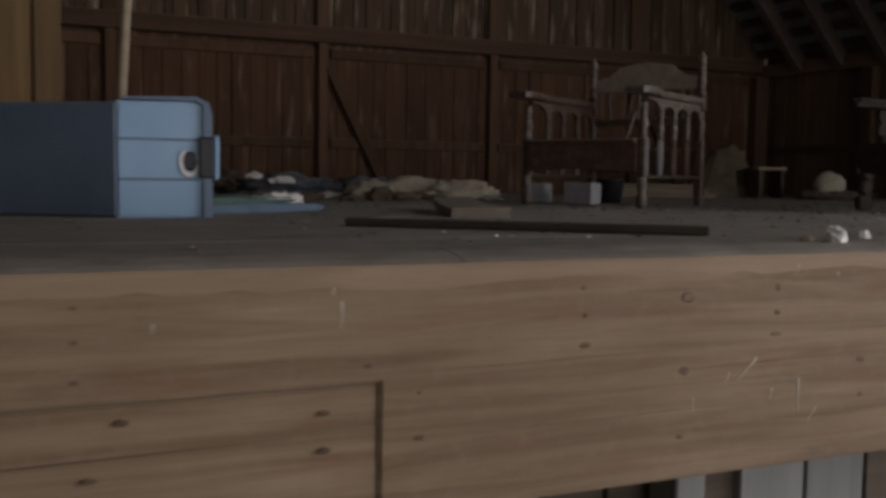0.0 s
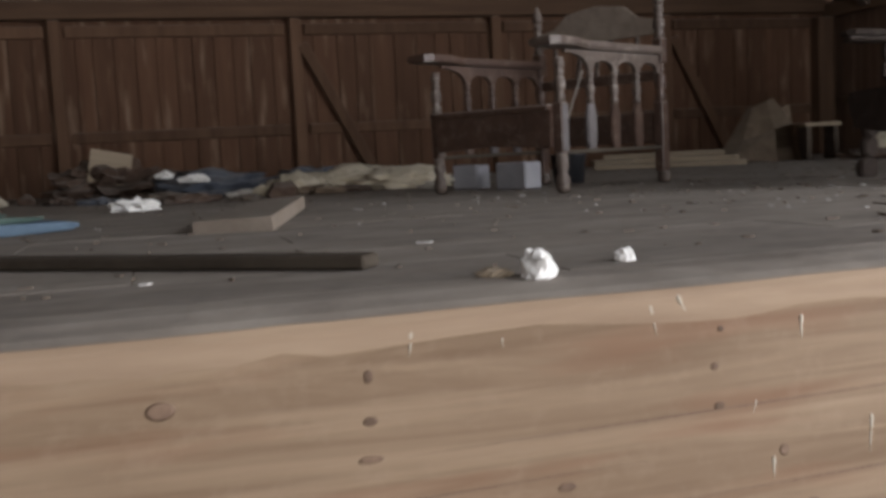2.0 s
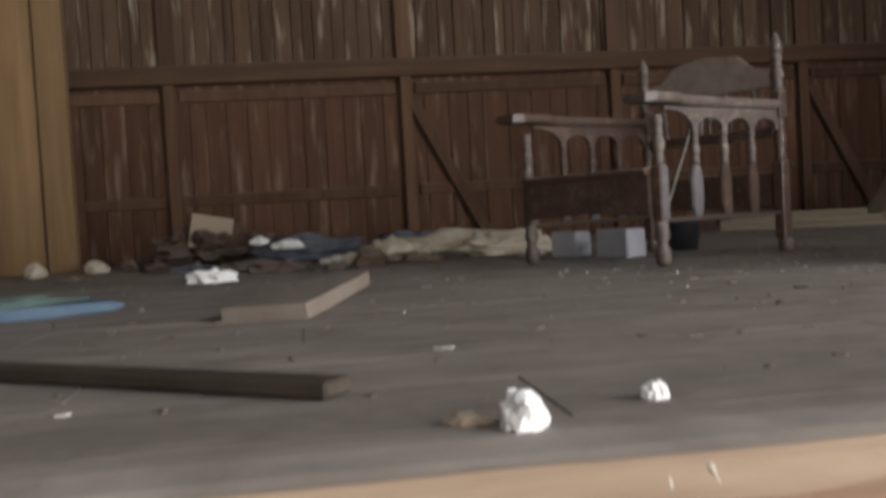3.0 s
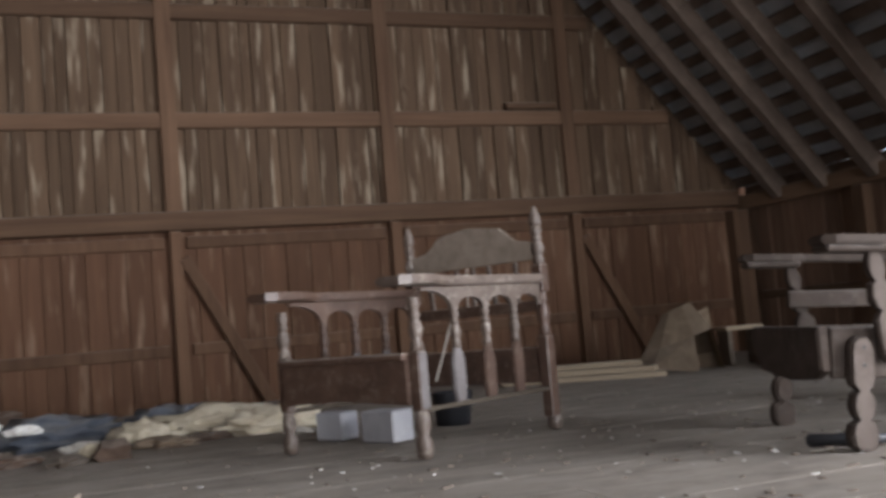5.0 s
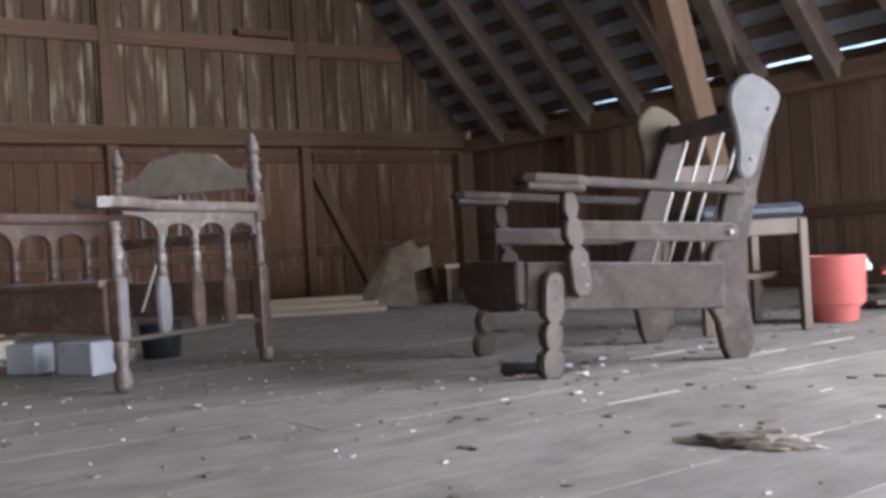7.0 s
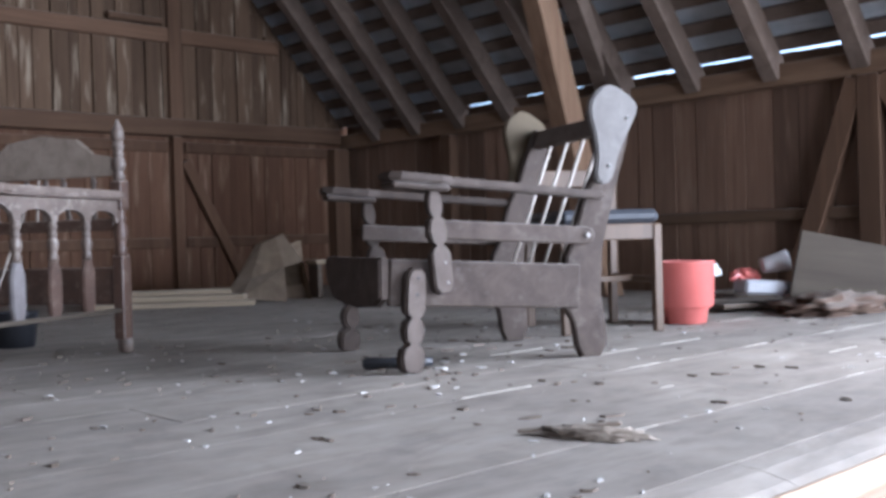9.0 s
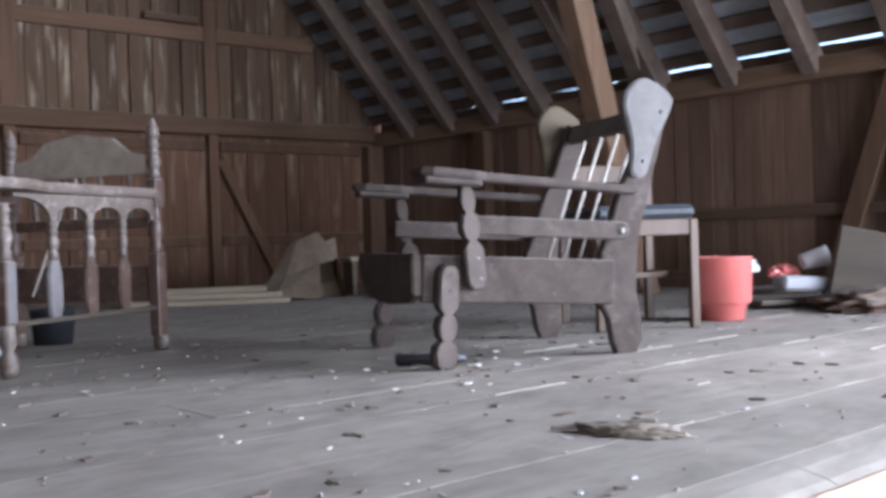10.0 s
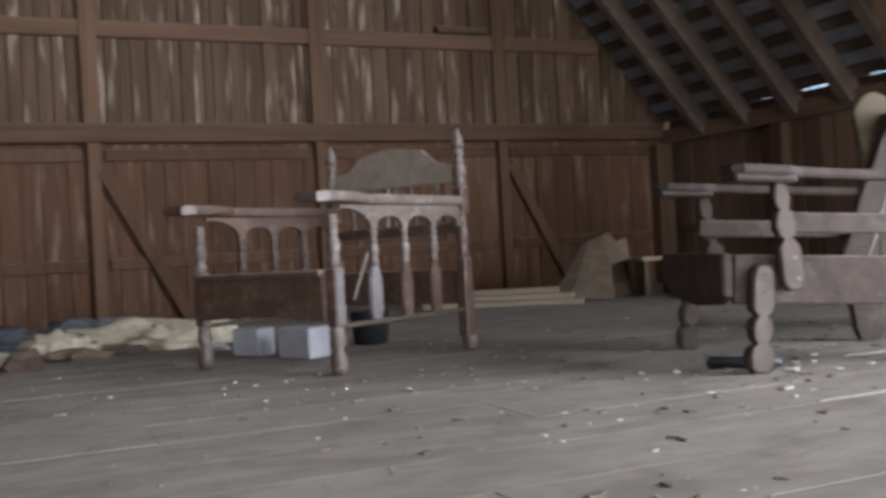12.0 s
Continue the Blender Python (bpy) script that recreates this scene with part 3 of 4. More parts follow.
    part("seat_back_rail", beam((0.525, -0.250, 0.235), (0.525, 0.250, 0.235), 0.028, 0.08), grey_chair, ch)
    for v in (-0.186, -0.080, 0.030, 0.147):
        part("rod", lathe([(0.0058, 0), (0.0058, 0.455)], 8, Matrix.Translation((0.523, v, 0.255)) @ pose(0, 0, 0, 0, 21.3, 0)), rod_pale, ch, "thin pale wooden back rod")
    return ch


wing_armchair()


# ---- spindle armchair with arcaded sides ----
def spindle(z0, z1, r):
    """A turned spindle with rings, vase and square-looking blocks."""
    base = ((0.60, 0), (0.95, 0.03), (0.75, 0.10), (0.95, 0.14), (0.60, 0.20), (0.85, 0.30), (1.0, 0.42), (0.80, 0.55), (0.55, 0.62), (0.95, 0.66), (0.60, 0.70), (0.75, 0.82), (0.95, 0.88), (0.60, 0.93), (0.80, 1.0))
    return [(r * a, z0 + (z1 - z0) * b) for a, b in base]


def spindle_armchair():
    m = pose(2.915, 4.095, H, 0, 0, 29.0)
    W, D = 0.64, 0.69
    ch = thing("armchair", m, "dark turned spindle armchair frame, seat missing, dusty and worn", "armchair")
    for v in (0.0, W):
        fl = part("front_leg", lathe([(0.014, 0), (0.026, 0.01), (0.027, 0.055), (0.016, 0.075), (0.026, 0.10), (0.020, 0.15)], 12, Matrix.Translation((0, v, 0))), worn_chair, ch, "front leg with worn pale foot")
        part("block", box(-0.021, 0.021, v - 0.021, v + 0.021, 0.15, 0.335, 0.004), dark_chair, fl)
        part("worn_face", box(-0.017, 0.017, v - 0.0232, v - 0.0212, 0.155, 0.330, 0.0005), lit_worn_grey if v == 0 else worn_chair, fl, "pale bare face where the stain has worn off")
        part("turning", lathe(spindle(0.335, 0.50, 0.024), 12, Matrix.Translation((0, v, 0))), worn_chair, fl)
        bp = part("back_post", box(D - 0.024, D + 0.024, v - 0.022, v + 0.022, 0.05, 0.34, 0.004), dark_chair, ch)
        part("foot", lathe([(0.016, 0), (0.026, 0.01), (0.027, 0.045), (0.016, 0.06)], 12, Matrix.Translation((D + 0.01, v, 0))), worn_chair, bp)
        part("turning", lathe(spindle(0.335, 0.54, 0.025), 12, Matrix.Translation((D, v, 0))), dark_chair, bp)
        part("block", box(D - 0.022, D + 0.026, v - 0.022, v + 0.022, 0.50, 0.60, 0.004), dark_chair, bp)
        part("turning", lathe(spindle(0.60, 0.74, 0.025), 12, Matrix.Translation((D, v, 0))), worn_chair, bp)
        part("finial", lathe([(0.012, 0.735), (0.024, 0.75), (0.020, 0.78), (0.010, 0.80), (0.004, 0.815)], 12, Matrix.Translation((D, v, 0))), worn_chair, bp)
        # arm and its arcade
        arm = [(-0.10, -0.05), (-0.05, -0.062), (0.06, -0.055), (0.16, -0.034), (D, -0.03), (D, 0.03), (0.16, 0.034), (0.06, 0.055), (-0.05, 0.062), (-0.10, 0.05)]
        am = prism(arm, 0.030, None, 0.007)
        bmesh.ops.transform(am, matrix=Matrix.Translation((-0.01, v, 0.53)) @ Matrix(((1, 0, 0, 0), (0, 0, 1, 0), (0, 1, 0, 0), (0, 0, 0, 1))), verts=am.verts)
        for q in am.verts:
            q.co.z += 0.012 * math.cos((q.co.x - 0.0) * 7.5)
        bmesh.ops.recalc_face_normals(am, faces=am.faces)
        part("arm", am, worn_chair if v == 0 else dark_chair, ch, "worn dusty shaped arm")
        pts = [(0.03, 0.53), (D - 0.02, 0.53), (D - 0.02, 0.455)]
        n = 4
        span = (D - 0.05) / n
        for k in range(n - 1, -1, -1):
            xa = 0.03 + k * span
            for i in range(0, 9):
                a = math.pi * i / 8
                if k:
                    pts.append((xa + span / 2 + (span / 2 - 0.014) * math.cos(a), 0.455 + 0.040 * math.sin(a) ** 0.8))
                else:
                    pts.append((xa + 0.012 + (span - 0.026) * math.cos(a / 2), 0.455 + 0.066 * math.sin(a / 2)))
        pts.append((0.03, 0.521))
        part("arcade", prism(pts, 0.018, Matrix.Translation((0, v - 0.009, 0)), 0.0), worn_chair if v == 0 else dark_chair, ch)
        for k in range(1, n):
            sx = 0.03 + k * span
            sp = part("spindle", lathe(spindle(0.33, 0.458, 0.019), 10, Matrix.Translation((sx, v, 0))), worn_chair if v == 0 else dark_chair, ch)
            # slats that catch the light get it as a paler colour
            part("slat", prism([(sx - 0.021, 0.150), (sx + 0.021, 0.150), (sx + 0.029, 0.20), (sx + 0.029, 0.29), (sx + 0.016, 0.332), (sx - 0.016, 0.332), (sx - 0.029, 0.29), (sx - 0.029, 0.20)], 0.018, Matrix.Translation((0, v - 0.009, 0)), 0.004), lit_worn_grey if (v == 0 and k == 1) or (v > 0 and k > 1) else dark_chair, sp)
        part("side_rail", box(0.02, D - 0.02, v - 0.012, v + 0.012, 0.143, 0.158, 0.003), panel_brown, ch)
    part("front_apron", prism([(0, 0.31), (W - 0.04, 0.31), (W - 0.04, 0.17), (0.5 * W, 0.185), (0, 0.17)], 0.024, pose(-0.012, 0.02, 0, 0, 0, 90), 0.003), dark_chair, ch, "dark front board with a small lock")
    part("apron_ledge", box(-0.05, 0.012, 0.02, W - 0.02, 0.308, 0.330, 0.005), dark_chair, ch)
    part("back_apron", box(D - 0.012, D + 0.012, 0.02, W - 0.02, 0.17, 0.30, 0.003), dark_chair, ch)
    crest = [(0, 0.62), (W - 0.04, 0.62), (W - 0.04, 0.685), (W - 0.12, 0.70), (W - 0.19, 0.755), (0.5 * W - 0.02, 0.775), (0.15, 0.755), (0.08, 0.70), (0, 0.685)]
    part("crest", prism(crest, 0.022, pose(D + 0.011, 0.02, 0, 0, 0, 90), 0.003), crest_dust, ch, "arched crest board with dusty face")
    part("back_rail", box(D - 0.011, D + 0.011, 0.02, W - 0.02, 0.43, 0.47, 0.003), dark_chair, ch)
    for k in range(1, 6):
        lean = (0, -9, 3, 12, -4)[k - 1]
        part("back_spindle", lathe(spindle(0.0, 0.156, 0.012), 8, Matrix.Translation((D, k * W / 6, 0.467)) @ pose(0, 0, 0, lean, 0, 0)), worn_chair, ch)
    for (xa, ya, za), (xb, yb, zb) in (((0.52, 0.40, 0.20), (0.60, 0.33, 0.50)), ((D + 0.016, 0.37, 0.45), (D + 0.018, 0.35, 0.72))):
        part("broken_rod", beam((xa, ya, za), (xb, yb, zb), 0.008, 0.008, 0.002), rod_pale, ch, "thin broken pale rod hanging loose")
    return ch


spindle_armchair()


# ---- dining chair and red tub ----
def dining_chair():
    m = pose(5.08, 3.30, H, 0, 0, 60)
    ch = thing("dining_chair", m, "brown wooden chair with dark padded seat behind the armchair", "chair")
    S, T = 0.42, 0.36            # local x: towards the back, local y: across
    for lx, ly, h in ((0, 0, 0.40), (0, T, 0.40), (S, 0, 0.64), (S, T, 0.64)):
        part("leg", beam((lx * 1.03, ly, 0), (lx, ly, h), 0.034, 0.034, 0.005, up=(0, 1, 0)), stool_wood, ch)
    for a, b in (((0, 0), (S, 0)), ((0, T), (S, T)), ((0, 0), (0, T)), ((S, 0), (S, T))):
        part("seat_rail", beam((*a, 0.372), (*b, 0.372), 0.022, 0.06), stool_wood, ch)
    for a, b, z in (((0, 0), (S, 0), 0.19), ((0, T), (S, T), 0.19), ((S / 2, 0), (S / 2, T), 0.19)):
        part("stretcher", beam((*a, z), (*b, z), 0.018, 0.024), stool_wood, ch)
    seat = box(-0.012, S + 0.012, -0.012, T + 0.012, 0.402, 0.455, 0.018)
    part("seat", seat, dark_vinyl, ch, "dark blue grey vinyl seat pad")
    part("back_rail", box(S - 0.012, S + 0.012, 0.017, T - 0.017, 0.56, 0.63, 0.004), stool_wood, ch)


dining_chair()
solid("plant_tub", lathe([(0.082, 0), (0.088, 0.004), (0.094, 0.055), (0.112, 0.068), (0.116, 0.072), (0.123, 0.245), (0.126, 0.249), (0.121, 0.249), (0.108, 0.08), (0.08, 0.02)], 40), red_plastic, pose(5.40, 3.40, H), "glossy red plastic tub on the loft floor", "tub")

# ---- litter and board by the side wall ----
solid("panel", prism([(-0.03, -0.04), (0.75, -0.04), (0.75, 0.23), (0.02, 0.32)], 0.03, pose(0, 0, 0, 0, 0, 0), 0.003), panel_brown, pose(6.03, 3.26, H + 0.05, -12, 6, -50), "dull brown wooden panel leaning on its edge", "panel")
solid("cup", lathe([(0.035, 0), (0.046, 0.11), (0.048, 0.115), (0.043, 0.113), (0.032, 0.006)], 20), white_plastic, pose(6.12, 3.46, H + 0.20, 0, 78, -40), "white plastic cup lying on its side", "cup")
solid("bag", crumple(0.10, 0.05, 0.045, 4, 0.5), red_plastic, pose(6.07, 3.52, H + 0.13), "crumpled red plastic bag", "bag")
solid("paper_scrap", crumple(0.045, 0.035, 0.045, 5, 0.5), white_paper, pose(5.95, 3.62, H + 0.16), "crumpled white paper scrap", "paper")
solid("tray", box(-0.11, 0.11, -0.07, 0.07, 0, 0.065, 0.012), tray_grey, pose(6.04, 3.42, H + 0.075, 0, 4, -35), "pale grey plastic tray among the litter", "tray")
for i in range(4):
    a = random.uniform(-60, -10)
    solid("board_offcut", box(-0.22, 0.22, -0.05, 0.05, 0, 0.02, 0.003), dark_plank, pose(6.15 + random.uniform(-0.1, 0.12), 3.55 + random.uniform(-0.1, 0.25), H + 0.001 + 0.0195 * i, 0, 0, a), "dark rough board offcut in a heap", "board", "board offcuts by the side wall")
solid("rubbish", crumple(0.34, 0.20, 0.07, 9, 0.4, 4, 4, False), brown_cloth, pose(6.18, 3.15, H), "heap of dark rubbish under the panel", "rubbish")

# ---- by the gable wall ----
for i, (x, y, l, a, z) in enumerate(((4.80, 6.62, 1.0, -35, 0.0), (4.92, 6.72, 0.9, -28, 0.0), (4.85, 6.66, 0.85, -40, 0.034), (4.70, 6.82, 0.7, -12, 0.034), (4.82, 6.74, 0.8, -30, 0.068))):
    solid("plank", box(-l / 2, l / 2, -0.07, 0.07, 0, 0.032, 0.004), old_plank, pose(x, y, H + z, 0, 0, a), "pale sawn plank in a loose stack", "plank", "stacked planks by the gable wall")
sheet = bmesh.new()
ring_pts = [(-0.34, -0.10, 0), (-0.22, -0.2, 0.03), (0.07, -0.22, 0), (0.26, -0.12, 0), (0.28, 0.1, 0), (0, 0.16, 0), (-0.28, 0.12, 0)]
low = [sheet.verts.new(c) for c in ring_pts]
mid = [sheet.verts.new((x * 0.72 + 0.03, y * 0.6, 0.20 + 0.05 * math.sin(5 * x))) for x, y, z in ring_pts]
top = [sheet.verts.new((x * 0.30 + 0.02, y * 0.35, 0.40 + 0.12 * x)) for x, y, z in ring_pts]
for a, b in ((low, mid), (mid, top)):
    for i in range(7):
        if not (a is low and i == 2):
            sheet.faces.new((a[i], a[(i + 1) % 7], b[(i + 1) % 7], b[i]))
bmesh.ops.solidify(sheet, geom=sheet.faces[:], thickness=0.012)
solid("cardboard", sheet, tarp_brown, pose(5.46, 6.58, H, 0, 0, -20), "torn brown cardboard sheet standing crumpled", "cardboard")
solid("cardboard_flap", prism([(0, 0), (0.16, 0), (0.13, 0.40), (0.05, 0.37)], 0.008), tarp_brown, pose(5.60, 6.62, H, -14, 0, -30), "bent brown cardboard flap standing up", "cardboard")
low_bench = thing("low_bench", pose(5.92, 6.55, H, 0, 0, -10), "low pale plank bench by the gable wall", "bench")
part("seat", box(-0.13, 0.13, -0.09, 0.09, 0.225, 0.25, 0.004), old_plank, low_bench)
for s in (-0.10, 0.10):
    part("leg", box(s - 0.015, s + 0.015, -0.08, 0.08, 0, 0.225, 0.003), dark_plank, low_bench)

solid("cushion", crumple(0.125, 0.12, 0.115, 41, 0.10, 4, 1.5, False), cream_foam, pose(6.0, 5.95, H + 0.06), "round yellowed cushion lying on dark rubbish", "cushion")
solid("rubbish", crumple(0.36, 0.20, 0.055, 42, 0.4, 4, 4, False), brown_cloth, pose(6.05, 5.95, H), "low heap of dark rubbish by the side wall", "rubbish")

# heaps along the gable wall
solid("cloth", crumple(0.34, 0.22, 0.095, 1, 0.5, 4, 3.5, False), blue_cloth, pose(1.78, 6.20, H), "heap of dusty blue grey cloth by the wall", "cloth")
solid("cloth", crumple(0.26, 0.16, 0.09, 2, 0.5, 4, 3.5, False), blue_cloth, pose(2.35, 6.35, H), "dusty dark blue cloth lying by the wall", "cloth")
solid("foam", crumple(0.32, 0.15, 0.085, 3, 0.5, 4, 3.5, False), cream_foam, pose(2.48, 5.98, H), "torn yellowed foam lying in a heap", "foam")
solid("foam", crumple(0.22, 0.12, 0.08, 6, 0.5, 4, 3.5, False), cream_foam, pose(2.72, 5.70, H), "torn yellowed foam lying in a heap", "foam")
solid("foam", crumple(0.16, 0.10, 0.07, 8, 0.5, 4, 3.5, False), cream_foam, pose(2.16, 5.75, H), "small piece of yellowed torn foam", "foam")
solid("sack", crumple(0.30, 0.22, 0.16, 7, 0.55, 4, 3.0), brown_cloth, pose(1.23, 6.72, H), "slumped dark brown sack by the wall", "sack")
solid("card", box(-0.12, 0.11, -0.003, 0.003, 0, 0.20, 0.001), old_plank, pose(1.22, 6.56, H + 0.085, -18, 12, 8), "square of pale cardboard leaning on a sack", "cardboard")
solid("paper_scrap", crumple(0.07, 0.04, 0.03, 12, 0.6), white_paper, pose(1.66, 5.95, H + 0.085), "crumpled pale paper on the cloth heap", "paper")
solid("paper_scrap", crumple(0.09, 0.05, 0.035, 13, 0.6), white_paper, pose(1.38, 4.86, H), "crumpled white paper on the floor", "paper")
solid("paper_scrap", crumple(0.04, 0.04, 0.03, 14, 0.6), white_paper, pose(1.52, 6.05, H + 0.11), "crumpled pale paper on the sack", "paper")
litter = ((1.62, 5.42, 0.10, 0), (1.86, 5.24, 0.07, 1), (2.02, 5.62, 0.09, 2), (2.22, 5.52, 0.10, 3), (2.42, 5.62, 0.08, 0), (2.30, 6.02, 0.12, 4), (2.58, 5.86, 0.11, 4), (1.50, 5.72, 0.11, 1),
          (1.18, 5.92, 0.08, 2), (0.98, 6.20, 0.09, 0), (2.10, 5.98, 0.10, 2), (1.92, 5.80, 0.08, 4), (2.66, 6.18, 0.09, 3), (2.78, 5.42, 0.06, 4), (0.70, 5.6, 0.06, 1))
for i, (x, y, s, k) in enumerate(litter):
    solid("scrap", crumple(s * 1.4, s * 0.8, s * 0.32, 60 + i, 0.5, 3, 3.2), (brown_cloth, dark_plank, blue_cloth, tarp_brown, white_foam)[k], pose(x, y, H, 0, 0, 50 * i),
          ("torn dark brown cloth scrap on the floor", "dark wood scrap on the dusty floor", "dusty blue cloth scrap on the floor", "torn brown cardboard scrap on the floor", "torn pale foam scrap on the floor")[k], "scrap", "scraps along the gable wall")
for i, (x, y, s) in enumerate(((0.62, 6.5, 0.05), (0.78, 6.55, 0.04), (0.35, 6.3, 0.06), (0.95, 6.6, 0.05), (1.95, 5.35, 0.05), (2.02, 5.25, 0.06))):
    solid("rubble", crumple(s * 1.3, s, s, 30 + i, 0.4, 2), brown_cloth if i % 2 else cream_foam, pose(x, y, H, 0, 0, 40 * i), "small dusty lump of rubble on the floor", "rubble")

# boxes in and behind the spindle armchair
solid("carton", box(-0.085, 0.085, -0.055, 0.055, 0, 0.115, 0.006), grey_box, pose(2.98, 4.72, H, 0, 0, -62), "small white box lying under the armchair", "box")
solid("carton", box(-0.07, 0.07, -0.05, 0.05, 0, 0.11, 0.008), grey_box, pose(2.85, 4.98, H, 0, 0, -55), "small grey box lying under the armchair", "box")
solid("bucket", lathe([(0.07, 0), (0.085, 0.13), (0.089, 0.135), (0.08, 0.132), (0.066, 0.01)], 20), black_plastic, pose(3.35, 5.02, H), "small black plastic bucket on the floor", "bucket")

# honey-coloured boards standing by the wall
leaf = thing("partition", pose(0, 6.72, H - 0.002), "honey-coloured board partition standing by the gable wall", "partition")
part("board", box(-0.75, 0.318, 0, 0.03, 0, 2.3, 0.004), honey_wood, leaf)
part("post", box(0.326, 0.483, -0.03, 0.06, 0, 2.3, 0.006), honey_wood, leaf)


# ---- blue storage bin lying on its side ----
def storage_bin():
    b = thing("storage_bin", pose(0.464, 3.34, H, 0, 0, -5) @ Matrix.Diagonal((0.84, 0.91, 0.94, 1)), "pale blue plastic storage bin lying on its side", "bin")
    body = prism([(0, 0.0), (0.318, 0.0), (0.318, 0.345), (0.308, 0.368), (0.285, 0.380), (0, 0.376)], 0.40, None, 0.008)
    part("end_wall", body, blue_plastic, b)
    for z in (0.125, 0.255):
        part("rib", box(0.002, 0.29, -0.004, 0.0, z - 0.004, z + 0.004, 0.001), shaded_plastic, b)
    # side turned from the light, its shade held in the darker plastic
    side = bmesh.new()
    add_box(side, -0.62, -0.001, 0.0, 0.40, 0.0, 0.372, 0.008)
    bmesh.ops.transform(side, matrix=Matrix.Rotation(radians(-30), 4, "Z"), verts=side.verts)
    part("side_wall", side, shaded_plastic, b, "side of the bin with its shade painted in as grey blue")
    rim = prism([(0.30, 0.0), (0.335, 0.0), (0.335, 0.335), (0.32, 0.378), (0.28, 0.395), (0.02, 0.388), (0.02, 0.380), (0.27, 0.382), (0.30, 0.365)], 0.43, Matrix.Translation((0, -0.015, 0)), 0.004)
    part("rim", rim, shaded_plastic, b)
    hn = part("handle", box(0.285, 0.352, -0.022, 0.0, 0.13, 0.265, 0.006), black_plastic, b, "black grip recess on the rim")
    part("grip_edge", box(0.338, 0.358, -0.028, 0.05, 0.125, 0.27, 0.006), blue_plastic, hn)
    part("hole", lathe([(0.033, 0.0), (0.030, 0.004), (0.024, 0.004)], 20, Matrix.Translation((0.255, 0.0, 0.185)) @ pose(0, 0, 0, 90, 0, 0)), black_plastic, b, "round black hole with a white ring")
    ring = bmesh.new()
    n = 24
    inner = [ring.verts.new((0.255 + 0.026 * math.cos(2 * math.pi * i / n), -0.006, 0.185 + 0.036 * math.sin(2 * math.pi * i / n))) for i in range(n)]
    outer = [ring.verts.new((0.252 + 0.036 * math.cos(2 * math.pi * i / n), -0.006, 0.182 + 0.048 * math.sin(2 * math.pi * i / n))) for i in range(n)]
    for i in range(n // 2 - 4, n + 2):
        ring.faces.new((inner[i % n], inner[(i + 1) % n], outer[(i + 1) % n], outer[i % n]))
    part("ring", ring, white_plastic, b, "white ring round the hole")


storage_bin()
solid("pole", lathe([(0.019, 0), (0.017, 1.0), (0.018, 2.1)], 12), old_plank, pose(0.525, 4.02, H, 0, 3.5, 0), "pale bare wooden pole standing behind the bin", "pole")
mat_roll = thing("foam_mat", pose(0.93, 3.74, H, 0, 0, 20), "folded pale blue and green foam mat on the floor", "mat")
part("lower_fold", prism(soft_outline([(-0.34, 0.0), (0.26, 0.0), (0.31, 0.02), (0.25, 0.032), (-0.34, 0.03)], 1), 0.20, Matrix.Translation((0, -0.10, 0)), 0.006), mat_blue, mat_roll)
part("upper_fold", crumple(0.30, 0.10, 0.024, 17, 0.35, 3, 3, False), green_mat, mat_roll, "faded green crumpled upper fold").location = (-0.12, 0.03, 0.028)

# ---- pieces near the loft edge ----
solid("dark_batten", beam((1.765, 2.20, 0.012), (1.01, 2.79, 0.012), 0.055, 0.022, 0.004), panel_brown, pose(0, 0, H), "dark old batten lying on the dusty floor", "batten")
slab = bmesh.new()
n = 14
grid = []
for i in range(n):
    s = i / (n - 1)
    cx, cy = 1.635 + 0.19 * s + 0.03 * s * s, 3.23 + 0.72 * s
    w = 0.095 * (1 - 0.3 * s)
    zz = 0.030 + 0.02 * s * s
    grid.append([slab.verts.new((cx - w, cy + 0.03, H + zz)), slab.verts.new((cx + w, cy - 0.03, H + zz + 0.006)), slab.verts.new((cx + w * 1.04, cy - 0.035, H + zz - 0.032)), slab.verts.new((cx - w, cy + 0.03, H + zz - 0.033))])
for a, b in zip(grid, grid[1:]):
    for i in range(4):
        slab.faces.new((a[i], a[(i + 1) % 4], b[(i + 1) % 4], b[i]))
slab.faces.new(grid[0][::-1])
slab.faces.new(grid[-1])
bmesh.ops.recalc_face_normals(slab, faces=slab.faces)
solid("wood_slab", slab, bark_slab, Matrix(), "grey curved slab of wood on the floor", "wood slab")
solid("paper_ball", crumple(0.023, 0.021, 0.027, 21, 0.45, 3), white_paper, pose(1.942, 1.962, H - 0.004), "crumpled white paper ball on the loft edge", "paper")
solid("paper_ball", crumple(0.015, 0.013, 0.015, 22, 0.45, 3), white_paper, pose(2.11, 2.035, H - 0.002), "small crumpled white paper ball", "paper")
solid("bark_chip", crumple(0.024, 0.010, 0.010, 23, 0.4, 3), old_plank, pose(1.89, 1.99, H - 0.001, 0, 0, -12), "thin curled chip of bark", "chip")
solid("rag", crumple(0.090, 0.034, 0.013, 24, 0.6, 4, 5, False), rag_grey, pose(3.43, 2.28, H, 0, 0, -64), "flattened dusty grey brown rag on boards", "rag")
solid("twig", beam((0, 0, 0.006), (0.19, 0.0, 0.020), 0.009, 0.009, 0.003), bark_slab, pose(3.36, 2.40, H, 0, 0, -50), "short grey twig beside the rag", "twig")
solid("broken_chair_leg", lathe([(0.010, 0), (0.018, 0.01), (0.015, 0.08), (0.019, 0.12), (0.012, 0.20)], 10), black_plastic, pose(3.74, 3.36, H + 0.018, 0, 90, -42), "dark broken turned stick lying under the armchair", "stick")

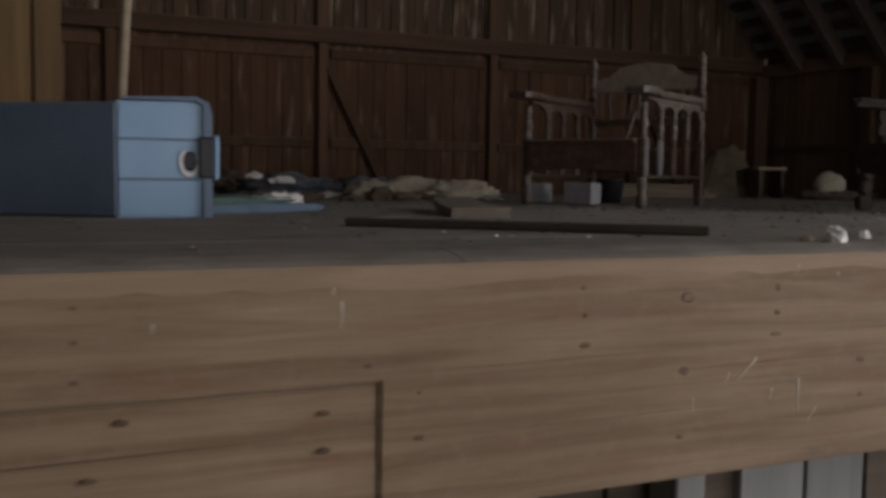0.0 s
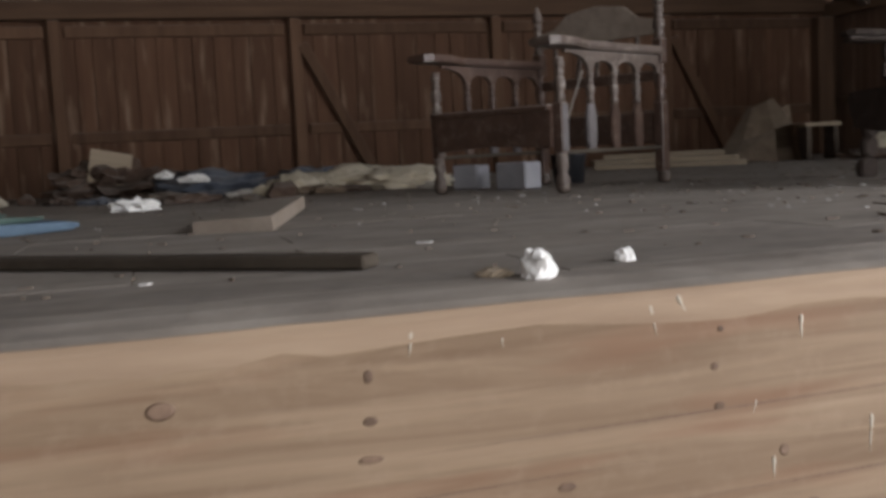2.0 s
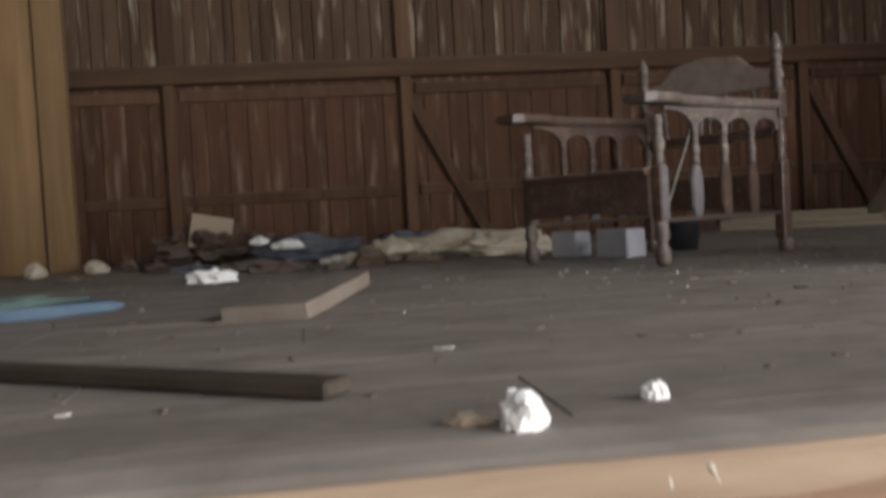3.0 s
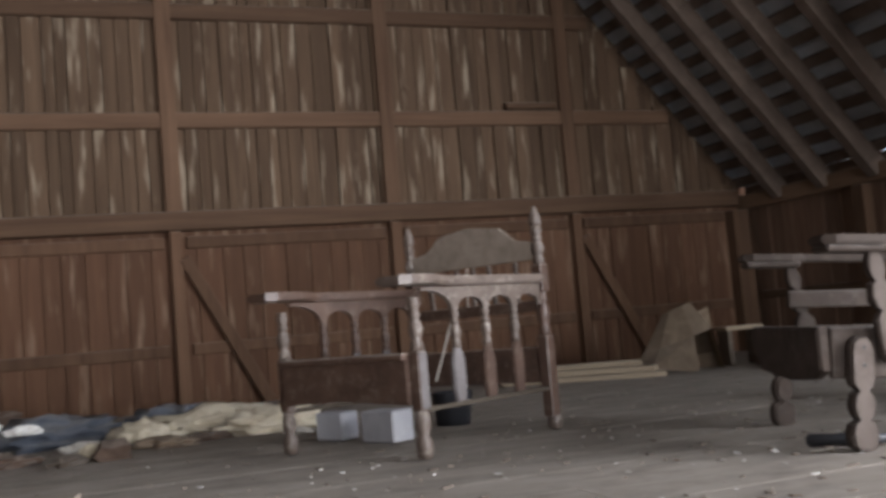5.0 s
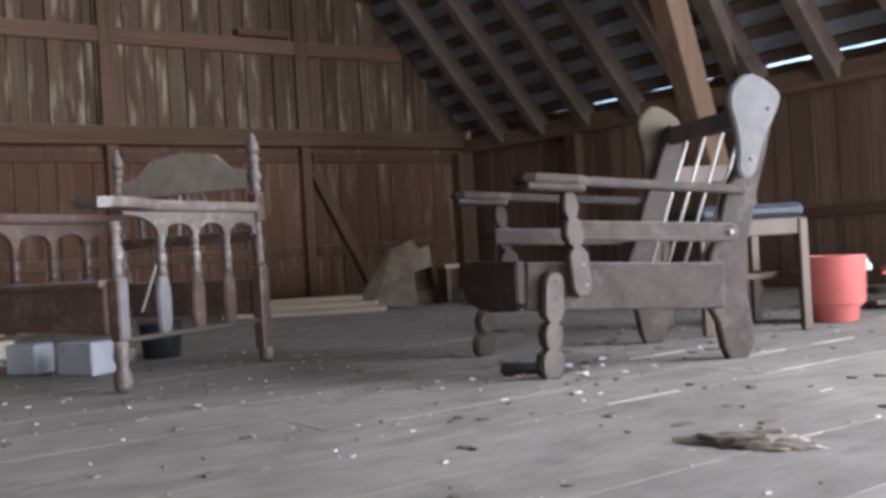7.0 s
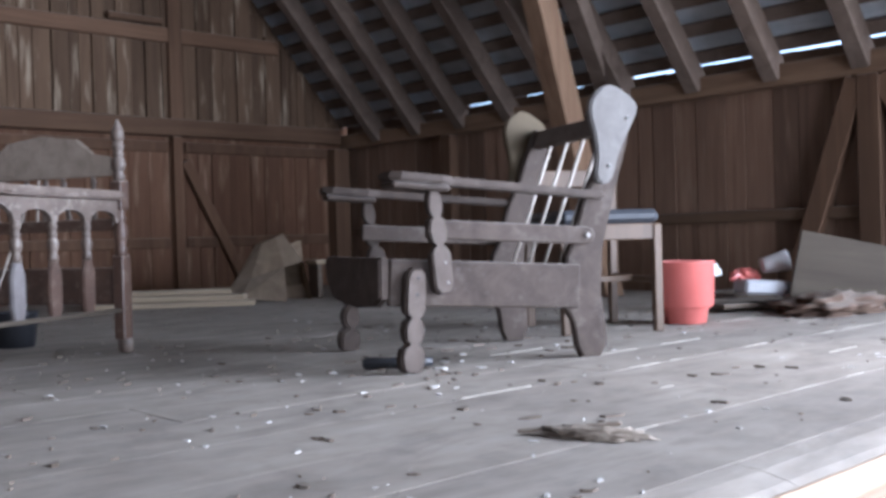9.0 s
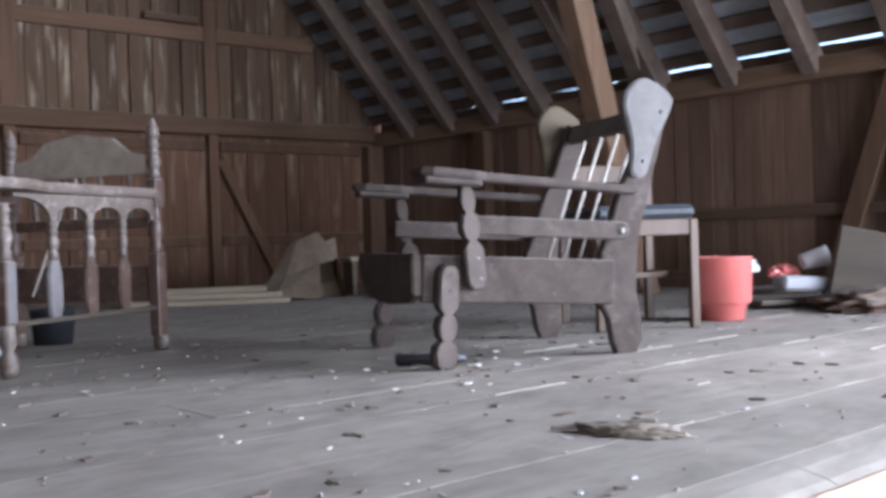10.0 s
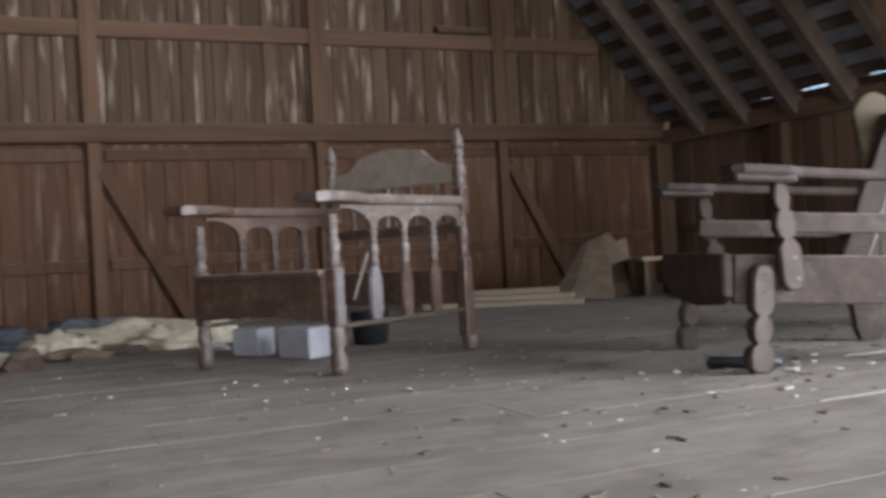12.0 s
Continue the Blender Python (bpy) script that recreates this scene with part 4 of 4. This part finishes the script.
# ---- knots, nail holes and droppings on the beam ----
for x, z, rx, rz in ((1.44, 0.927, 0.017, 0.011), (2.156, 0.846, 0.008, 0.005), (1.192, 0.841, 0.013, 0.006), (1.678, 0.838, 0.016, 0.005), (2.256, 0.772, 0.008, 0.008), (1.931, 0.766, 0.013, 0.006),
                     (1.435, 0.773, 0.012, 0.009), (1.19, 0.90, 0.006, 0.005), (1.185, 0.955, 0.005, 0.004), (1.68, 0.885, 0.009, 0.006), (1.68, 0.94, 0.006, 0.008), (2.15, 0.90, 0.006, 0.005), (2.16, 0.95, 0.005, 0.004),
                     (1.935, 0.685, 0.009, 0.005), (2.30, 0.69, 0.014, 0.006), (0.25, 0.955, 0.006, 0.004), (0.25, 0.90, 0.006, 0.004), (0.25, 0.836, 0.008, 0.004), (0.32, 0.765, 0.012, 0.006), (0.66, 0.752, 0.011, 0.005), (0.66, 0.685, 0.012, 0.006),
                     (0.84, 0.775, 0.005, 0.004), (0.84, 0.69, 0.010, 0.005), (0.27, 0.675, 0.013, 0.005), (1.43, 0.635, 0.009, 0.005), (2.62, 0.93, 0.008, 0.005), (2.62, 0.85, 0.007, 0.005), (2.95, 0.78, 0.010, 0.005), (3.3, 0.9, 0.009, 0.006), (0.74, 0.83, 0.008, 0.004)):
    k = lathe([(1.0, 0), (0.75, 0.0004), (0.2, 0.0005)], 14, pose(0, 0, 0, 90, 0, 0))
    bmesh.ops.transform(k, matrix=Matrix.Translation((x, EDGE - 0.0002, z)) @ Matrix.Diagonal((rx, 1, rz, 1)), verts=k.verts)
    part("knot", k, knot_wood, fascia)
for x0, x1, z0, z1 in ((1.72, 2.75, 0.836, 0.848), (1.30, 2.05, 0.775, 0.785), (1.9, 3.1, 0.722, 0.738), (1.0, 1.7, 0.690, 0.694), (0.78, 1.45, 0.812, 0.820), (2.2, 3.3, 0.655, 0.668), (-0.4, 0.6, 0.700, 0.712)):
    part("crack", prism([(x0, z0), (0.6 * x0 + 0.4 * x1, 0.6 * z0 + 0.4 * z1 - 0.0016), (x1, z1), (0.5 * (x0 + x1), 0.5 * (z0 + z1) + 0.0012)], 0.0012, Matrix.Translation((0, EDGE - 0.0006, 0))), knot_wood, fascia, "dark hairline crack in the beam")
drops = bmesh.new()
streaks = ((0.69, 0.925, 0.050, 0), (0.675, 0.965, 0.016, 0), (0.37, 0.915, 0.018, 0), (2.061, 0.972, 0.044, -12), (2.104, 0.986, 0.034, -28), (2.286, 0.941, 0.034, 0), (1.600, 0.765, 0.075, 48),
           (1.788, 0.650, 0.046, 38), (1.668, 0.707, 0.026, 15), (1.747, 0.697, 0.082, 0), (2.035, 0.658, 0.098, 3), (2.239, 0.750, 0.030, 0), (2.399, 0.778, 0.056, 4), (1.734, 0.975, 0.032, 6), (1.460, 0.700, 0.034, -8))
for i in range(27):
    x, z = random.uniform(1.5, 3.3), random.uniform(0.58, 0.98 if i % 2 else 0.78)
    l, w, a = random.uniform(0.008, 0.034), random.uniform(0.0010, 0.0024), random.uniform(-24, 24)
    if i < len(streaks):
        x, z, l, a = streaks[i]
        w = random.uniform(0.0026, 0.0042)
    bit = lathe([(w * 0.1, -l / 2), (w * 0.35, -l * 0.3), (w * 0.55, -l * 0.1), (w * 0.45, l * 0.05), (w * 0.9, l * 0.2), (w, l * 0.38), (w * 0.2, l / 2)], 7, pose(x, EDGE - 0.0002, z, 0, a, 0), 0.4)
    me_bit = bpy.data.meshes.new("bit")
    bit.to_mesh(me_bit)
    bit.free()
    drops.from_mesh(me_bit)
    bpy.data.meshes.remove(me_bit)
part("droppings", drops, dropping, fascia, "pale dried bird droppings")["kind"] = "stuff"

# ---- white flecks, chips and straw strewn over the floor ----
flecks, chips = bmesh.new(), bmesh.new()
def chip(bm, x, y, s, h):
    """A thin bent flake with an uneven outline."""
    n, a0 = 5, random.uniform(0, 6)
    long = random.uniform(1.0, 3.4) if s < 0.0045 else random.uniform(1.0, 1.9)
    t = random.uniform(0, 3.14)
    up, dn = [], []
    for i in range(n):
        a = a0 + 2 * math.pi * i / n
        rr = s * random.uniform(0.6, 1.1)
        px, py = long * rr * math.cos(a), rr * math.sin(a) * 0.7
        qx, qy = px * math.cos(t) - py * math.sin(t), px * math.sin(t) + py * math.cos(t)
        z = h * random.uniform(0.4, 1.3)
        up.append(bm.verts.new((x + qx, y + qy, H + 0.001 + z)))
        dn.append(bm.verts.new((x + qx, y + qy, H - 0.002)))
    bm.faces.new(up)
    for i in range(n):
        bm.faces.new((dn[i], dn[(i + 1) % n], up[(i + 1) % n], up[i]))


for i in range(170):
    x, y = random.uniform(0.3, 6.2), random.uniform(EDGE + 0.05, 6.6)
    if i % 4:
        x, y = random.uniform(2.6, 5.4), random.uniform(1.95, 4.4)
    chip(flecks, x, y, random.choice((0.0016, 0.002, 0.0028, 0.004, 0.006, 0.009)), 0.0009)
for i in range(760):
    x, y = random.uniform(0.3, 6.3), random.uniform(EDGE + 0.12, 6.9)
    chip(chips, x, y, random.choice((0.002, 0.002, 0.003, 0.005, 0.008)), 0.002)
for i in range(170):
    x, y = random.uniform(2.4, 5.9), random.uniform(2.0, 4.6)
    if i % 3 == 0:
        x, y = random.gauss(3.9, 0.35), random.gauss(3.25, 0.25)
    chip(chips if i % 9 else flecks, x, y, random.uniform(0.008, 0.019), 0.003)
for i in range(60):
    chip(chips if i % 4 else flecks, random.uniform(0.8, 3.0), random.uniform(2.1, 4.4), random.uniform(0.004, 0.010), 0.002)
ob = setting("floor_flecks", flecks, pale_fleck, "small white flecks of paper and plaster on the floor", "litter")
ob["kind"] = "stuff"
ob = setting("floor_chips", chips, dark_plank, "small dark wood chips and straw on the floor", "litter")
ob["kind"] = "stuff"

# ---- boards of floor and walls ----
for a, b in ((SHELL_LEFT, 0.93), (0.933, 3.41), (3.413, SHELL_X)):
    lip = prism([(EDGE + 0.010, H - 0.021), (EDGE + 0.030, H - 0.013), (EDGE + 0.075, H - 0.004), (EDGE + 0.12, H - 0.001), (EDGE + 0.12, H - 0.031), (EDGE + 0.010, H - 0.031)], b - a, Matrix.Translation((b, 0, 0)) @ pose(0, 0, 0, 0, 0, 90))
    part("floor_board", lip, floor_wood, floor)
joints = []
y = EDGE + 0.121
while y < SHELL_Y + 0.03:
    w = random.uniform(0.252, 0.268)
    y1 = min(y + w, SHELL_Y + 0.05)
    cut = sorted(random.uniform(-0.5, 6.0) for _ in range(2))
    ends = [SHELL_LEFT, cut[0], max(cut[1], cut[0] + 0.8), SHELL_X]
    for a, b in zip(ends, ends[1:]):
        if b - a > 0.1:
            dz = random.uniform(-0.0016, 0.0)
            part("floor_board", box(a + 0.001, b - 0.001, y + 0.0012, y1 - 0.0012, H - 0.031, H + dz, 0.001), floor_wood, floor)
    y = y1
    joints.append(y)
# pale chaff caught in the joints
chaff = bmesh.new()
for y in joints[:5]:
    x = random.uniform(3.0, 3.8)
    while x < 6.0:
        l = random.uniform(0.03, 0.26)
        w = random.uniform(0.0008, 0.0022)
        if random.random() < 0.38:
            n = max(2, int(l / 0.02))
            last = None
            for k in range(n + 1):
                q = w * random.uniform(0.4, 1.2)
                c = y + random.uniform(-0.002, 0.002)
                ring = [chaff.verts.new((x + l * k / n, c - q, H - 0.001)), chaff.verts.new((x + l * k / n, c, H + 0.0025)), chaff.verts.new((x + l * k / n, c + q, H - 0.001))]
                if last:
                    for j in (0, 1):
                        chaff.faces.new((last[j], ring[j], ring[j + 1], last[j + 1]))
                last = ring
        x += l + random.uniform(0.0, 0.15)
ob = setting("floor_chaff", chaff, chaff_dust, "pale chaff and dust caught in the floor joints", "litter")
ob["kind"] = "stuff"
x = LEFT_X + 0.02
while x < WALL_X - 0.05:
    w = random.uniform(0.10, 0.17)
    x1 = min(x + w, WALL_X - 0.02)
    d = random.uniform(-0.008, 0.008)
    part("wall_board", box(x + 0.001, x1 - 0.003, Y0 + 0.046 + d, Y0 + 0.078, H - 0.03, 2.110, 0.002), board_lower, wall_north)
    x = x1
x = LEFT_X + 0.15
while x < WALL_X - 0.1:
    w = random.uniform(0.055, 0.135)
    x1 = x + w
    ztop = min(roof_z(x), roof_z(x1)) - 0.03
    d = random.uniform(-0.014, 0.010)
    if ztop > 2.3:
        part("wall_board", box(x + 0.001, x1 - 0.004, Y0 + 0.040 + d, Y0 + 0.078, 2.150, min(ztop, 5.2), 0.002), board_upper, wall_north)
    x = x1
y = 1.56
while y < WALL_Y + 0.03:
    w = random.uniform(0.10, 0.19)
    y1 = min(y + w, WALL_Y + 0.04)
    d = random.uniform(-0.008, 0.006)
    part("wall_board", box(WALL_X + 0.02 + d, WALL_X + 0.055, y + 0.001, y1 - 0.003, H - 0.03, 2.12, 0.002), board_side, wall_east)
    y = y1
